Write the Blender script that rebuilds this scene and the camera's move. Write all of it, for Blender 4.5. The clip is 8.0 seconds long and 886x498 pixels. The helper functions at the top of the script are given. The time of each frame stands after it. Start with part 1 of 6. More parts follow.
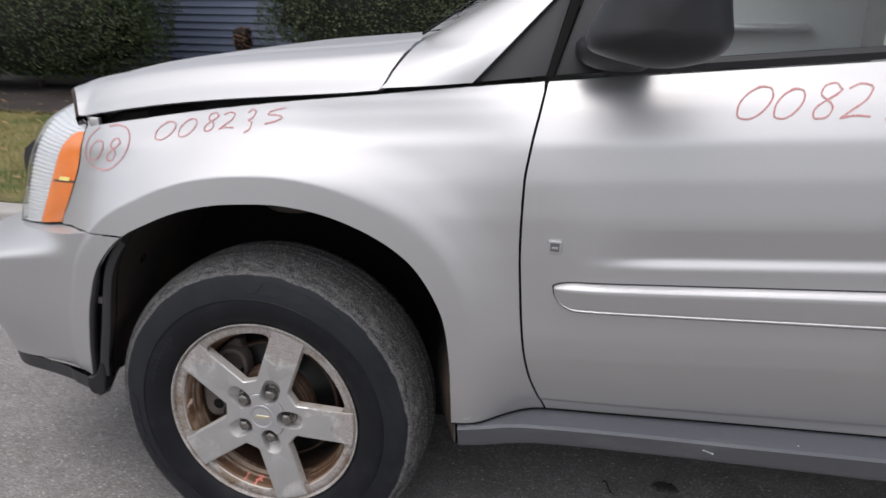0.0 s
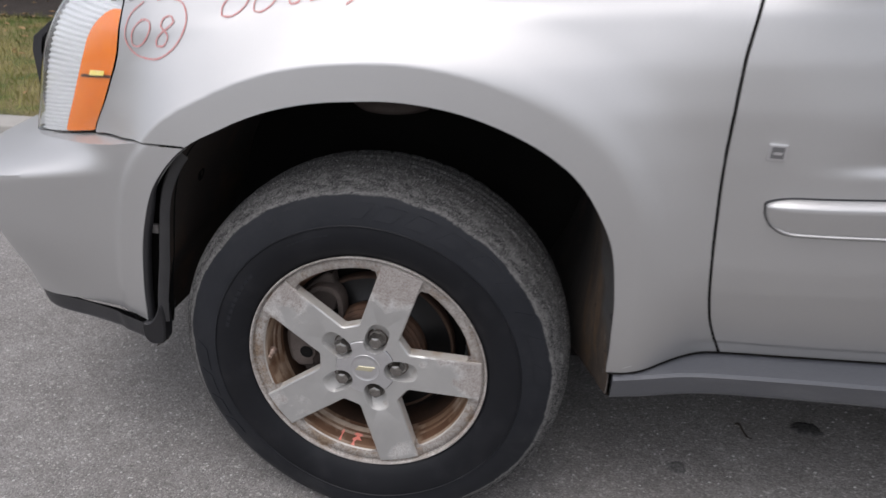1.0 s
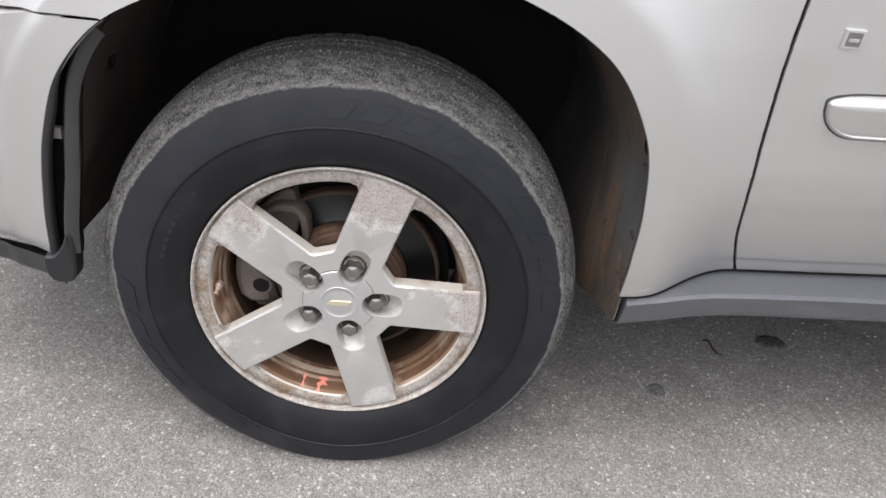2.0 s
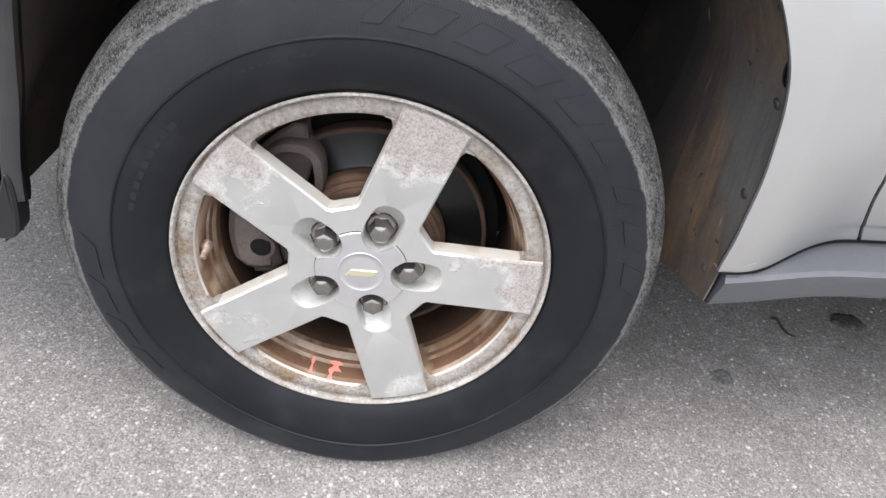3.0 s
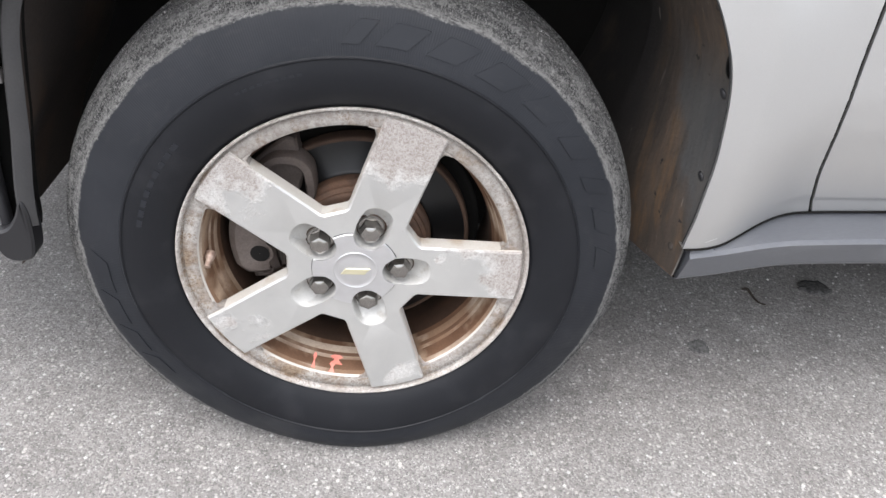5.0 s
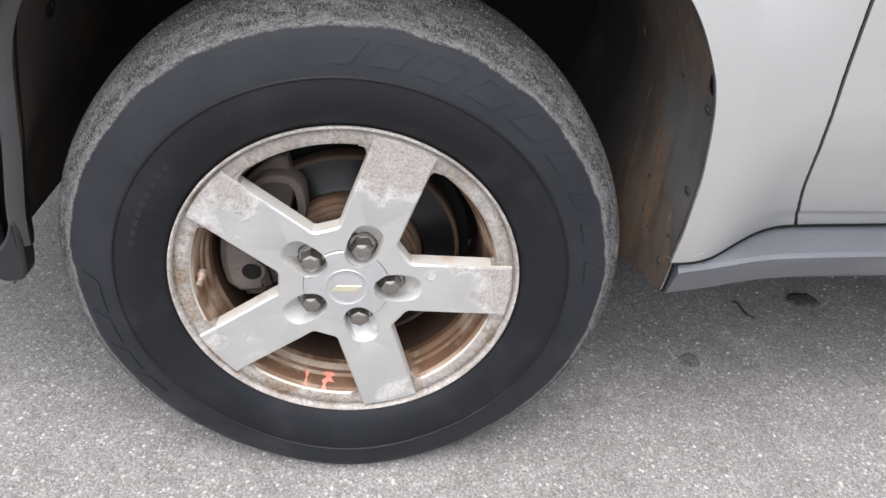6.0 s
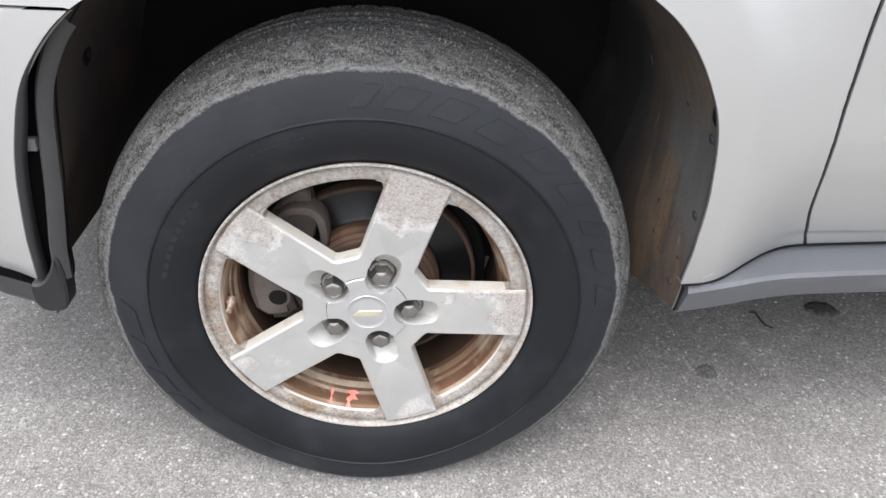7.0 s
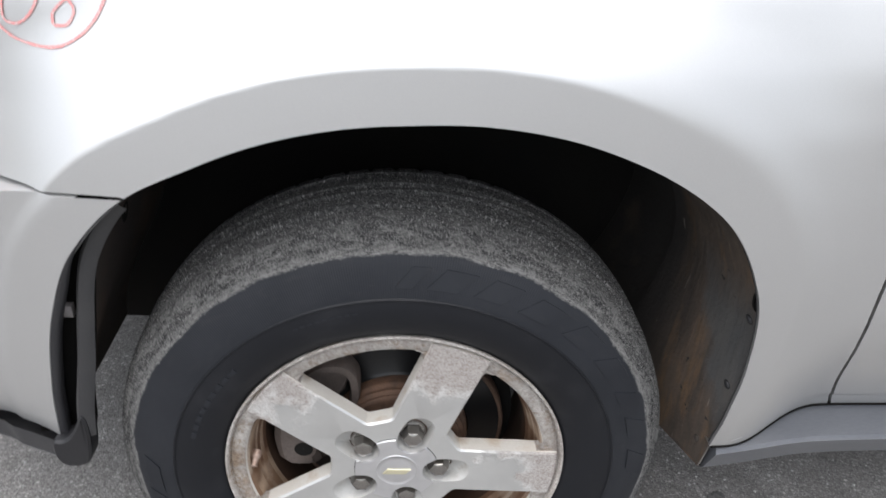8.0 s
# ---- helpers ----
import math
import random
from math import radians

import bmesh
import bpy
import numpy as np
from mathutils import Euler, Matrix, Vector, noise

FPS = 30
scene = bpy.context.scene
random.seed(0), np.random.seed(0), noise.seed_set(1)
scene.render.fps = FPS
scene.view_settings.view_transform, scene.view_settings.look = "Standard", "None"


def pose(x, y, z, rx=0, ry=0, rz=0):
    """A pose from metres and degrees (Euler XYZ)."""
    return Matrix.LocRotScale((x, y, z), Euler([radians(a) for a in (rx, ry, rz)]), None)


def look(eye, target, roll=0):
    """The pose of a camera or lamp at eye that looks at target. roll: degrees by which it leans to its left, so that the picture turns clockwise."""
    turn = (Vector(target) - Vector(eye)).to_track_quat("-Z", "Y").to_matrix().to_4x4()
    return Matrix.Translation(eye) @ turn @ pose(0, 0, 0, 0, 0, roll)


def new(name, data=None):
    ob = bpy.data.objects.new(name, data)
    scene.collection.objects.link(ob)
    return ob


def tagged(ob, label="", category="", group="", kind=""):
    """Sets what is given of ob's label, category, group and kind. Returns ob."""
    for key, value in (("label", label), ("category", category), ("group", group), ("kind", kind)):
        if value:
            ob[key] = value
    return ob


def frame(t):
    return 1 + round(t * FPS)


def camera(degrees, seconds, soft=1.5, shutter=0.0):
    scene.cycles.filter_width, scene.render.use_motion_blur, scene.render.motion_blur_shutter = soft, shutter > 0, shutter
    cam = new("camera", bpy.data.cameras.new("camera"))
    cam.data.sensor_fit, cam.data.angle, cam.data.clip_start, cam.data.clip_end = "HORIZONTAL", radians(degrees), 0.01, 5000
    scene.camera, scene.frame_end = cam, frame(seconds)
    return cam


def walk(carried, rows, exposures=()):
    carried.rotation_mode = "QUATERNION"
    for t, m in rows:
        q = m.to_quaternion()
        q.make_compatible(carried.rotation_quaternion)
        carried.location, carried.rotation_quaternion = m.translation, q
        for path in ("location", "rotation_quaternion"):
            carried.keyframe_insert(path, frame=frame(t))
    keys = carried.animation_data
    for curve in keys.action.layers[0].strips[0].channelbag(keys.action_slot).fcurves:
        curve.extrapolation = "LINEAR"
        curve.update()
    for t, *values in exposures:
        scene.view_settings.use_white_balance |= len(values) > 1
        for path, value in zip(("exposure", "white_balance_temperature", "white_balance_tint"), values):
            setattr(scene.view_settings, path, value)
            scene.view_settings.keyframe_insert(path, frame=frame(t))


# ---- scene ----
cam = camera(62.5, 8.0, soft=1.5, shutter=0.25)
PATH = [
    (0, (0.692, -1.366, 1.231), (0.311, 0.498, 0.615), 1.0),
    (0.2, (0.59, -1.364, 1.23), (0.328, 0.507, 0.574), 3.2),
    (0.5, (0.458, -1.346, 1.225), (0.231, 0.482, 0.444), 1.5),
    (0.7, (0.4, -1.28, 1.177), (0.142, 0.551, 0.414), 1.3),
    (1, (0.328, -1.109, 1.121), (0.025, 0.679, 0.279), 0.8),
    (1.2, (0.27, -1.025, 1.085), (-0.019, 0.732, 0.175), 1.6),
    (1.5, (0.207, -0.963, 1.05), (0.126, 0.751, 0.023), 2.9),
    (1.7, (0.164, -0.963, 1.038), (0.18, 0.762, 0.026), 3.7),
    (2.8, (0.048, -0.745, 0.896), (0.164, 0.905, -0.227), 6.9),
    (3, (0.045, -0.717, 0.875), (0.153, 0.93, -0.254), 7.4),
    (3.5, (0.045, -0.702, 0.867), (0.134, 0.94, -0.272), 6.3),
    (4, (0.041, -0.721, 0.883), (0.193, 0.926, -0.241), 6.2),
    (4.5, (0.039, -0.763, 0.899), (0.206, 0.871, -0.242), 5.3),
    (4.7, (0.039, -0.77, 0.918), (0.181, 0.86, -0.232), 4.5),
    (5.8, (0.044, -0.786, 0.919), (0.219, 0.876, -0.18), 4.5),
    (6, (0.042, -0.783, 0.923), (0.209, 0.877, -0.18), 4.3),
    (6.5, (0.029, -0.786, 0.919), (0.189, 0.881, -0.174), 4.4),
    (7, (0.055, -0.797, 0.98), (0.145, 0.862, -0.134), 2.0),
    (7.2, (0.084, -0.804, 1.001), (0.149, 0.846, -0.128), 3.3),
    (7.5, (0.112, -0.774, 1.039), (0.125, 0.92, -0.025), 6.5),
    (7.7, (0.072, -0.732, 1.073), (0.1, 0.979, 0.036), 6.2),
    (8, (-0.028, -0.698, 1.12), (0.127, 1.005, 0.082), 4.8),
]
walk(cam, [(t, look(eye, target, roll)) for t, eye, target, roll in PATH],
     exposures=[(0.0, 0.1, 6500, 13.5), (0.6, 0.11, 6500, 13.5), (1.1, 0.08, 6500, 14), (1.5, 0.47, 6650, 13), (2.3, 1.13, 6700, 12), (3.0, 1.3, 6500, 11), (4.7, 1.3, 6500, 11), (6.0, 1.28, 6500, 11), (7.0, 1.33, 6500, 10), (7.5, 1.3, 6500, 10), (8.0, 0.82, 6450, 10)])

# ---- light: an even overcast sky ----
world = bpy.data.worlds.new("overcast_sky")
scene.world = world
world.use_nodes = True
wn, wl = world.node_tree.nodes, world.node_tree.links
sky = wn.new("ShaderNodeTexSky")
sky.sky_type, sky.sun_disc = "NISHITA", False
sky.sun_elevation, sky.sun_rotation = radians(70), radians(208)
sky.dust_density, sky.air_density = 3.0, 1.0
pale = wn.new("ShaderNodeHueSaturation")
pale.inputs["Saturation"].default_value = 0.32
wl.new(sky.outputs["Color"], pale.inputs["Color"])
wl.new(pale.outputs["Color"], wn["Background"].inputs["Color"])
wn["Background"].inputs["Strength"].default_value = 0.172
sun = new("sun", bpy.data.lights.new("sun", "SUN"))
sun.data.energy, sun.data.angle, sun.data.color = 0.95, radians(100), (1.0, 0.99, 0.975)
sun.matrix_world = look((-1.2, -2.2, 7.0), (0, 0, 0))


# ---- materials ----
def material(name, base, rough=0.6, metal=0.0, second=None, scale=6.0, amount=0.5, detail=8.0, grain=0.0, grain_scale=400.0,
             bump=0.0, bump_scale=200.0, coat=0.0, rough_var=0.0, third=None, third_scale=2.0, third_cut=(0.5, 0.65), stretch=(1, 1, 1)):
    """A principled surface with broad stains, fine grain and relief, in metres."""
    m = bpy.data.materials.new(name)
    m.use_nodes = True
    n, l = m.node_tree.nodes, m.node_tree.links
    p = n["Principled BSDF"]
    p.inputs["Roughness"].default_value, p.inputs["Metallic"].default_value = rough, metal
    p.inputs["Coat Weight"].default_value, p.inputs["Coat Roughness"].default_value = coat, 0.06
    co = n.new("ShaderNodeTexCoord")
    mp = n.new("ShaderNodeMapping")
    mp.inputs["Scale"].default_value = stretch
    l.new(co.outputs["Object"], mp.inputs["Vector"])

    def noise_of(s, d=detail):
        t = n.new("ShaderNodeTexNoise")
        t.inputs["Scale"].default_value, t.inputs["Detail"].default_value = s, d
        l.new(mp.outputs["Vector"], t.inputs["Vector"])
        return t.outputs["Fac"]

    def ramp(source, lo, hi):
        r = n.new("ShaderNodeMapRange")
        r.inputs["From Min"].default_value, r.inputs["From Max"].default_value = lo, hi
        l.new(source, r.inputs["Value"])
        return r.outputs["Result"]

    def mix(fac, a, b, kind="MIX"):
        x = n.new("ShaderNodeMix")
        x.data_type, x.blend_type = "RGBA", kind
        for s, v in ((x.inputs[6], a), (x.inputs[7], b), (x.inputs[0], fac)):
            if hasattr(v, "links"):
                l.new(v, s)
            else:
                s.default_value = (*v, 1) if isinstance(v, tuple) else v
        return x.outputs[2]

    colour = mix(ramp(noise_of(scale), 0.5 - 0.5 * amount, 0.5 + 0.5 * amount), tuple(base), tuple(second or base))
    if third:
        colour = mix(ramp(noise_of(third_scale, 10), *third_cut), colour, tuple(third))
    if grain:
        g = ramp(noise_of(grain_scale, 3), 0.3, 0.7)
        colour = mix(grain, colour, mix(g, (0.02, 0.02, 0.02), (1.0, 1.0, 1.0)), "OVERLAY")
    l.new(colour, p.inputs["Base Color"])
    if rough_var:
        r = n.new("ShaderNodeMapRange")
        r.inputs["To Min"].default_value, r.inputs["To Max"].default_value = rough - rough_var, rough + rough_var
        l.new(noise_of(scale * 2.3), r.inputs["Value"])
        l.new(r.outputs["Result"], p.inputs["Roughness"])
    if bump:
        b = n.new("ShaderNodeBump")
        b.inputs["Strength"].default_value, b.inputs["Distance"].default_value = 1.0, bump
        l.new(noise_of(bump_scale, 4), b.inputs["Height"])
        l.new(b.outputs["Normal"], p.inputs["Normal"])
    return m


class Nodes:
    """A small kit for node materials in object space."""

    def __init__(self, name, rough=0.6, metal=0.0):
        self.m = bpy.data.materials.new(name)
        self.m.use_nodes = True
        self.n, self.l = self.m.node_tree.nodes, self.m.node_tree.links
        self.p = self.n["Principled BSDF"]
        self.p.inputs["Roughness"].default_value, self.p.inputs["Metallic"].default_value = rough, metal
        self.co = self.n.new("ShaderNodeTexCoord").outputs["Object"]

    def put(self, socket, v):
        if hasattr(v, "links"):
            self.l.new(v, socket)
        else:
            socket.default_value = (*v, 1) if isinstance(v, tuple) and len(v) == 3 and socket.type == "RGBA" else v

    def noise(self, scale, detail=4.0, rough=0.6, at=None, warp=0.0):
        t = self.n.new("ShaderNodeTexNoise")
        for k, v in (("Scale", scale), ("Detail", detail), ("Roughness", rough), ("Distortion", warp)):
            t.inputs[k].default_value = v
        self.l.new(at or self.co, t.inputs["Vector"])
        return t.outputs["Fac"]

    def math(self, op, a, b=0.0):
        x = self.n.new("ShaderNodeMath")
        x.operation = op
        self.put(x.inputs[0], a)
        self.put(x.inputs[1], b)
        return x.outputs[0]

    def span(self, v, a, b, c=0.0, d=1.0):
        r = self.n.new("ShaderNodeMapRange")
        for k, x in zip(("From Min", "From Max", "To Min", "To Max"), (a, b, c, d)):
            r.inputs[k].default_value = x
        self.l.new(v, r.inputs["Value"])
        return r.outputs["Result"]

    def mix(self, fac, a, b, kind="MIX"):
        x = self.n.new("ShaderNodeMix")
        x.data_type, x.blend_type = "RGBA", kind
        for k, v in ((6, a), (7, b), (0, fac)):
            self.put(x.inputs[k], v)
        return x.outputs[2]

    def ramp(self, v, stops):
        r = self.n.new("ShaderNodeValToRGB")
        while len(r.color_ramp.elements) < len(stops):
            r.color_ramp.elements.new(0.5)
        for e, (at, c) in zip(r.color_ramp.elements, stops):
            e.position, e.color = at, (*c, 1)
        self.l.new(v, r.inputs["Fac"])
        return r.outputs["Color"]

    def axes(self):
        x = self.n.new("ShaderNodeSeparateXYZ")
        self.l.new(self.co, x.inputs[0])
        return x.outputs[0], x.outputs[1], x.outputs[2]

    def bump(self, height, distance, after=None, strength=1.0):
        b = self.n.new("ShaderNodeBump")
        b.inputs["Strength"].default_value, b.inputs["Distance"].default_value = strength, distance
        self.l.new(height, b.inputs["Height"])
        if after:
            self.l.new(after, b.inputs["Normal"])
        return b.outputs["Normal"]

    def set(self, **sockets):
        for k, v in sockets.items():
            self.put(self.p.inputs[k.replace("_", " ")], v)
        return self.m

    def curls(self, scale, thin):
        """Thin curling threads, as corrosion creeps under lacquer."""
        a = self.span(self.math("ABSOLUTE", self.math("SUBTRACT", self.noise(scale, 2.5, 0.55, warp=0.6), 0.5)), 0.0, thin, 1.0, 0.0)
        b = self.span(self.math("ABSOLUTE", self.math("SUBTRACT", self.noise(scale * 1.7, 2.0, 0.5), 0.5)), 0.0, thin * 0.8, 1.0, 0.0)
        return self.math("MAXIMUM", a, b)


PAINT = material("silver_paint", (0.575, 0.577, 0.577), 0.47, 0.86, (0.605, 0.607, 0.605), 1.3, coat=0.12, rough_var=0.03, grain=0.03, grain_scale=900)
PLASTIC = material("black_plastic", (0.022, 0.022, 0.025), 0.5, 0, (0.032, 0.032, 0.035), 9, grain=0.05, bump=0.00015, bump_scale=900)
GREY_PLASTIC = material("grey_sill_plastic", (0.088, 0.093, 0.105), 0.45, 0, (0.106, 0.111, 0.123), 5, coat=0.3, third=(0.150, 0.155, 0.165), third_scale=14, third_cut=(0.58, 0.8), grain=0.06, bump=0.0002, bump_scale=700, stretch=(0.3, 1, 1))
GREY_PLASTIC.node_tree.nodes["Principled BSDF"].inputs["Coat Roughness"].default_value = 0.3
STRIP = material("grey_edge_plastic", (0.030, 0.030, 0.032), 0.7, 0, (0.042, 0.041, 0.041), 12, grain=0.08, bump=0.0002, bump_scale=500)
CLIP = material("dusty_clip", (0.20, 0.185, 0.18), 0.7, 0, (0.27, 0.25, 0.245), 60, grain=0.1)
BADGE = material("badge_metal", (0.15, 0.15, 0.155), 0.38, 0.4, (0.20, 0.20, 0.205), 60)
LINER = material("muddy_liner", (0.046, 0.041, 0.039), 0.75, 0, (0.064, 0.052, 0.045), 7, third=(0.100, 0.068, 0.050), third_scale=9, third_cut=(0.5, 0.75), grain=0.1, bump=0.0008, bump_scale=120)
MUD = material("mud_streaked_plastic", (0.072, 0.055, 0.043), 0.8, 0, (0.034, 0.031, 0.030), 7, amount=0.4, third=(0.135, 0.080, 0.042), third_scale=9, third_cut=(0.57, 0.76), grain=0.25, grain_scale=60, bump=0.0009, bump_scale=130, stretch=(1, 1, 0.45))
PANEL_RIM = material("pale_panel_rim", (0.19, 0.175, 0.16), 0.6, 0, (0.11, 0.10, 0.092), 60, grain=0.15)
SHADED_LINER = material("shaded_liner", (0.013, 0.012, 0.0115), 0.8, 0, (0.024, 0.020, 0.018), 9, third=(0.050, 0.036, 0.028), third_scale=12, third_cut=(0.58, 0.8), grain=0.1, bump=0.0008, bump_scale=120)
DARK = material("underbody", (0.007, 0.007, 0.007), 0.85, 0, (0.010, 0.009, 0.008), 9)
RUBBER = material("tyre_rubber", (0.0046, 0.0053, 0.0076), 0.55, 0, (0.0080, 0.0090, 0.0120), 8, third=(0.0150, 0.0158, 0.0190), third_scale=16, third_cut=(0.54, 0.78), grain=0.05, bump=0.0002, bump_scale=500)
RUBBER.node_tree.nodes["Principled BSDF"].inputs["Specular IOR Level"].default_value = 0.3


RIB_COUNT = 720


def scuffed_rubber(name, ribs=0.0, wear=0.0, lift=0.0):
    """Tyre rubber: dark band with fine radial ribs that is scuffed grey in an uneven line towards the shoulder."""
    k = Nodes(name, 0.62)
    x, y, z = k.axes()
    r = k.math("SQRT", k.math("ADD", k.math("MULTIPLY", x, x), k.math("MULTIPLY", z, z)))
    turn = k.math("ARCTAN2", x, z)
    round_ = k.n.new("ShaderNodeCombineXYZ")
    k.l.new(k.math("MULTIPLY", turn, 0.33), round_.inputs[0])
    k.l.new(k.math("MULTIPLY", r, 2.6), round_.inputs[1])
    k.l.new(k.math("MULTIPLY", y, 2.6), round_.inputs[2])
    run = round_.outputs[0]
    across = k.n.new("ShaderNodeCombineXYZ")
    for socket, v, f in zip(across.inputs, (turn, r, y), (0.40, 0.42, 0.42)):
        k.l.new(k.math("MULTIPLY", v, f), socket)
    dash = k.noise(620, 3, 0.65, at=across.outputs[0], warp=0.6)
    dark = k.mix(k.span(k.noise(9, 5), 0.35, 0.65), (0.0098 + lift, 0.0114 + lift, 0.0152 + lift), (0.0152 + lift, 0.0170 + lift, 0.0215 + lift))
    dark = k.mix(k.span(k.noise(30, 6, 0.7, at=run), 0.56, 0.80, 0.0, 0.6), dark, (0.030, 0.0305, 0.033))
    dark = k.mix(k.math("MULTIPLY", k.span(k.noise(6.5, 6, 0.65), 0.50, 0.68), k.span(z, 0.05, -0.25, 0.1, 0.55)), dark, (0.045, 0.0455, 0.048))
    ragged = k.math("ADD", k.math("MULTIPLY", k.noise(14, 4, 0.6), 0.016), k.math("MULTIPLY", k.noise(260, 4, 0.7), 0.006))
    worn = k.span(k.math("ADD", r, ragged), 0.3500, 0.3530)
    smear = k.span(k.noise(38, 7, 0.72, at=run), 0.36, 0.64)
    grain = k.span(k.math("ADD", k.math("MULTIPLY", smear, 0.26), k.noise(190, 6, 0.82, at=run)), 0.55, 0.78)
    fine = k.span(dash, 0.52, 0.60)
    scuff = k.mix(grain, (0.026, 0.0263, 0.0275), (0.23, 0.228, 0.222))
    border = k.math("MULTIPLY", k.span(k.math("ADD", r, ragged), 0.3600, 0.3520), k.span(k.noise(150, 5, 0.75, at=run), 0.40, 0.58))
    scuff = k.mix(border, scuff, (0.33, 0.327, 0.318))
    scuff = k.mix(k.math("MULTIPLY", fine, 0.7), scuff, (0.33, 0.326, 0.317))
    crown = k.span(k.math("ADD", y, k.math("MULTIPLY", k.noise(40, 4), 0.03)), 0.030, 0.075)
    tread = k.mix(k.span(k.noise(240, 4, 0.75, at=run), 0.42, 0.58), (0.020, 0.0203, 0.0215), (0.145, 0.143, 0.139))
    tread = k.mix(k.span(dash, 0.585, 0.625), tread, (0.46, 0.455, 0.445))
    scuff = k.mix(crown, scuff, tread)
    colour = k.mix(k.math("MULTIPLY", worn, wear), dark, scuff)
    k.set(Base_Color=colour, Roughness=k.span(worn, 0, 1, 0.58, 0.92))
    k.p.inputs["Specular IOR Level"].default_value = 0.3
    normal = k.bump(k.math("MULTIPLY", k.math("ADD", grain, fine), worn), 0.0012 * max(wear, 0.1))
    if ribs:
        normal = k.bump(k.math("SINE", k.math("MULTIPLY", turn, RIB_COUNT)), 0.0003, normal, ribs)
    return k.set(Normal=normal)


RIBBED = scuffed_rubber("ribbed_rubber", 0.28, 1.0)
LETTERING = scuffed_rubber("smooth_lettering", 0.0, 0.25, 0.0004)
TREAD = scuffed_rubber("dusty_tread", 0.0, 1.0)
MIRROR_BLACK = material("mirror_plastic", (0.010, 0.010, 0.012), 0.46, 0, (0.014, 0.014, 0.016), 9, grain=0.05, bump=0.0001, bump_scale=900)


def flaking_alloy():
    """Silver lacquer that has flaked to rough white corrosion towards the spokes' outer ends."""
    k = Nodes("worn_alloy")
    x, y, z = k.axes()
    r = k.math("SQRT", k.math("ADD", k.math("MULTIPLY", x, x), k.math("MULTIPLY", z, z)))
    reach = k.math("ADD", k.span(r, 0.10, 0.20, -0.30, 0.17), k.math("ADD", k.math("MULTIPLY", z, 0.80), k.math("MULTIPLY", x, 0.34)))
    field = k.math("ADD", k.math("ADD", reach, -0.012), k.noise(15, 2))
    edge = k.math("MULTIPLY", k.math("SUBTRACT", k.noise(150, 5, 0.75), 0.5), 0.32)
    mask = k.span(k.math("ADD", field, edge), 0.52, 0.545)
    threads = k.curls(135, 0.06)
    creep = k.math("MULTIPLY", threads, k.span(k.math("ADD", field, k.math("MULTIPLY", edge, 0.6)), 0.455, 0.50))
    silver = k.mix(k.span(k.noise(14, 5), 0.3, 0.7), (0.50, 0.50, 0.492), (0.57, 0.568, 0.555))
    silver = k.mix(k.span(k.noise(95, 6, 0.8), 0.66, 0.76, 0.0, 0.5), silver, (0.33, 0.315, 0.29))
    mottle = k.span(k.noise(250, 6, 0.8), 0.40, 0.60)
    brown = k.mix(mottle, (0.285, 0.245, 0.225), (0.43, 0.395, 0.37))
    pale = k.mix(mottle, (0.44, 0.425, 0.405), (0.55, 0.54, 0.525))
    patch = k.span(k.math("ADD", k.noise(34, 4, 0.65), k.math("MULTIPLY", k.math("SUBTRACT", field, 0.60), 1.1)), 0.42, 0.58)
    eaten = k.mix(patch, pale, brown)
    eaten = k.mix(k.math("MULTIPLY", threads, k.span(patch, 0, 1, 0.6, 0.36)), eaten, (0.70, 0.69, 0.67))
    colour = k.mix(k.math("MAXIMUM", mask, k.math("MULTIPLY", creep, 0.85)), silver, eaten)
    k.set(Base_Color=colour, Roughness=k.span(mask, 0, 1, 0.34, 0.75), Metallic=k.span(mask, 0, 1, 0.6, 0.08))
    height = k.math("ADD", k.math("MULTIPLY", threads, 0.5), mottle)
    return k.set(Normal=k.bump(k.math("MULTIPLY", height, k.math("MAXIMUM", mask, creep)), 0.0005))


def corroded_alloy(name, bright, brown_amount):
    """The rim's ring: lacquer gone, mottled grey, chalky white and rust brown."""
    k = Nodes(name)
    mottle = k.span(k.noise(210, 7, 0.8), 0.38, 0.62)
    grey = k.mix(mottle, (0.30 * bright, 0.262 * bright, 0.235 * bright), (0.48 * bright, 0.45 * bright, 0.42 * bright))
    rust = k.mix(mottle, (0.18, 0.115, 0.068), (0.40, 0.315, 0.235))
    x, y, z = k.axes()
    low = k.math("MULTIPLY", k.math("ADD", z, x), -0.22)
    where = k.span(k.math("ADD", k.noise(17, 6, 0.7), low), 0.60 - brown_amount, 0.74 - brown_amount)
    colour = k.mix(where, grey, rust)
    chalk = k.math("MULTIPLY", k.curls(110, 0.075), k.span(k.noise(26, 4), 0.44, 0.60))
    colour = k.mix(k.math("MULTIPLY", chalk, 0.7), colour, (0.66 * bright, 0.645 * bright, 0.62 * bright))
    pits = k.span(k.noise(420, 3, 0.7), 0.62, 0.70, 0.0, 0.75)
    colour = k.mix(pits, colour, (0.10, 0.07, 0.055))
    k.set(Base_Color=colour, Roughness=k.span(mottle, 0, 1, 0.8, 0.52), Metallic=0.22)
    return k.set(Normal=k.bump(mottle, 0.0008))


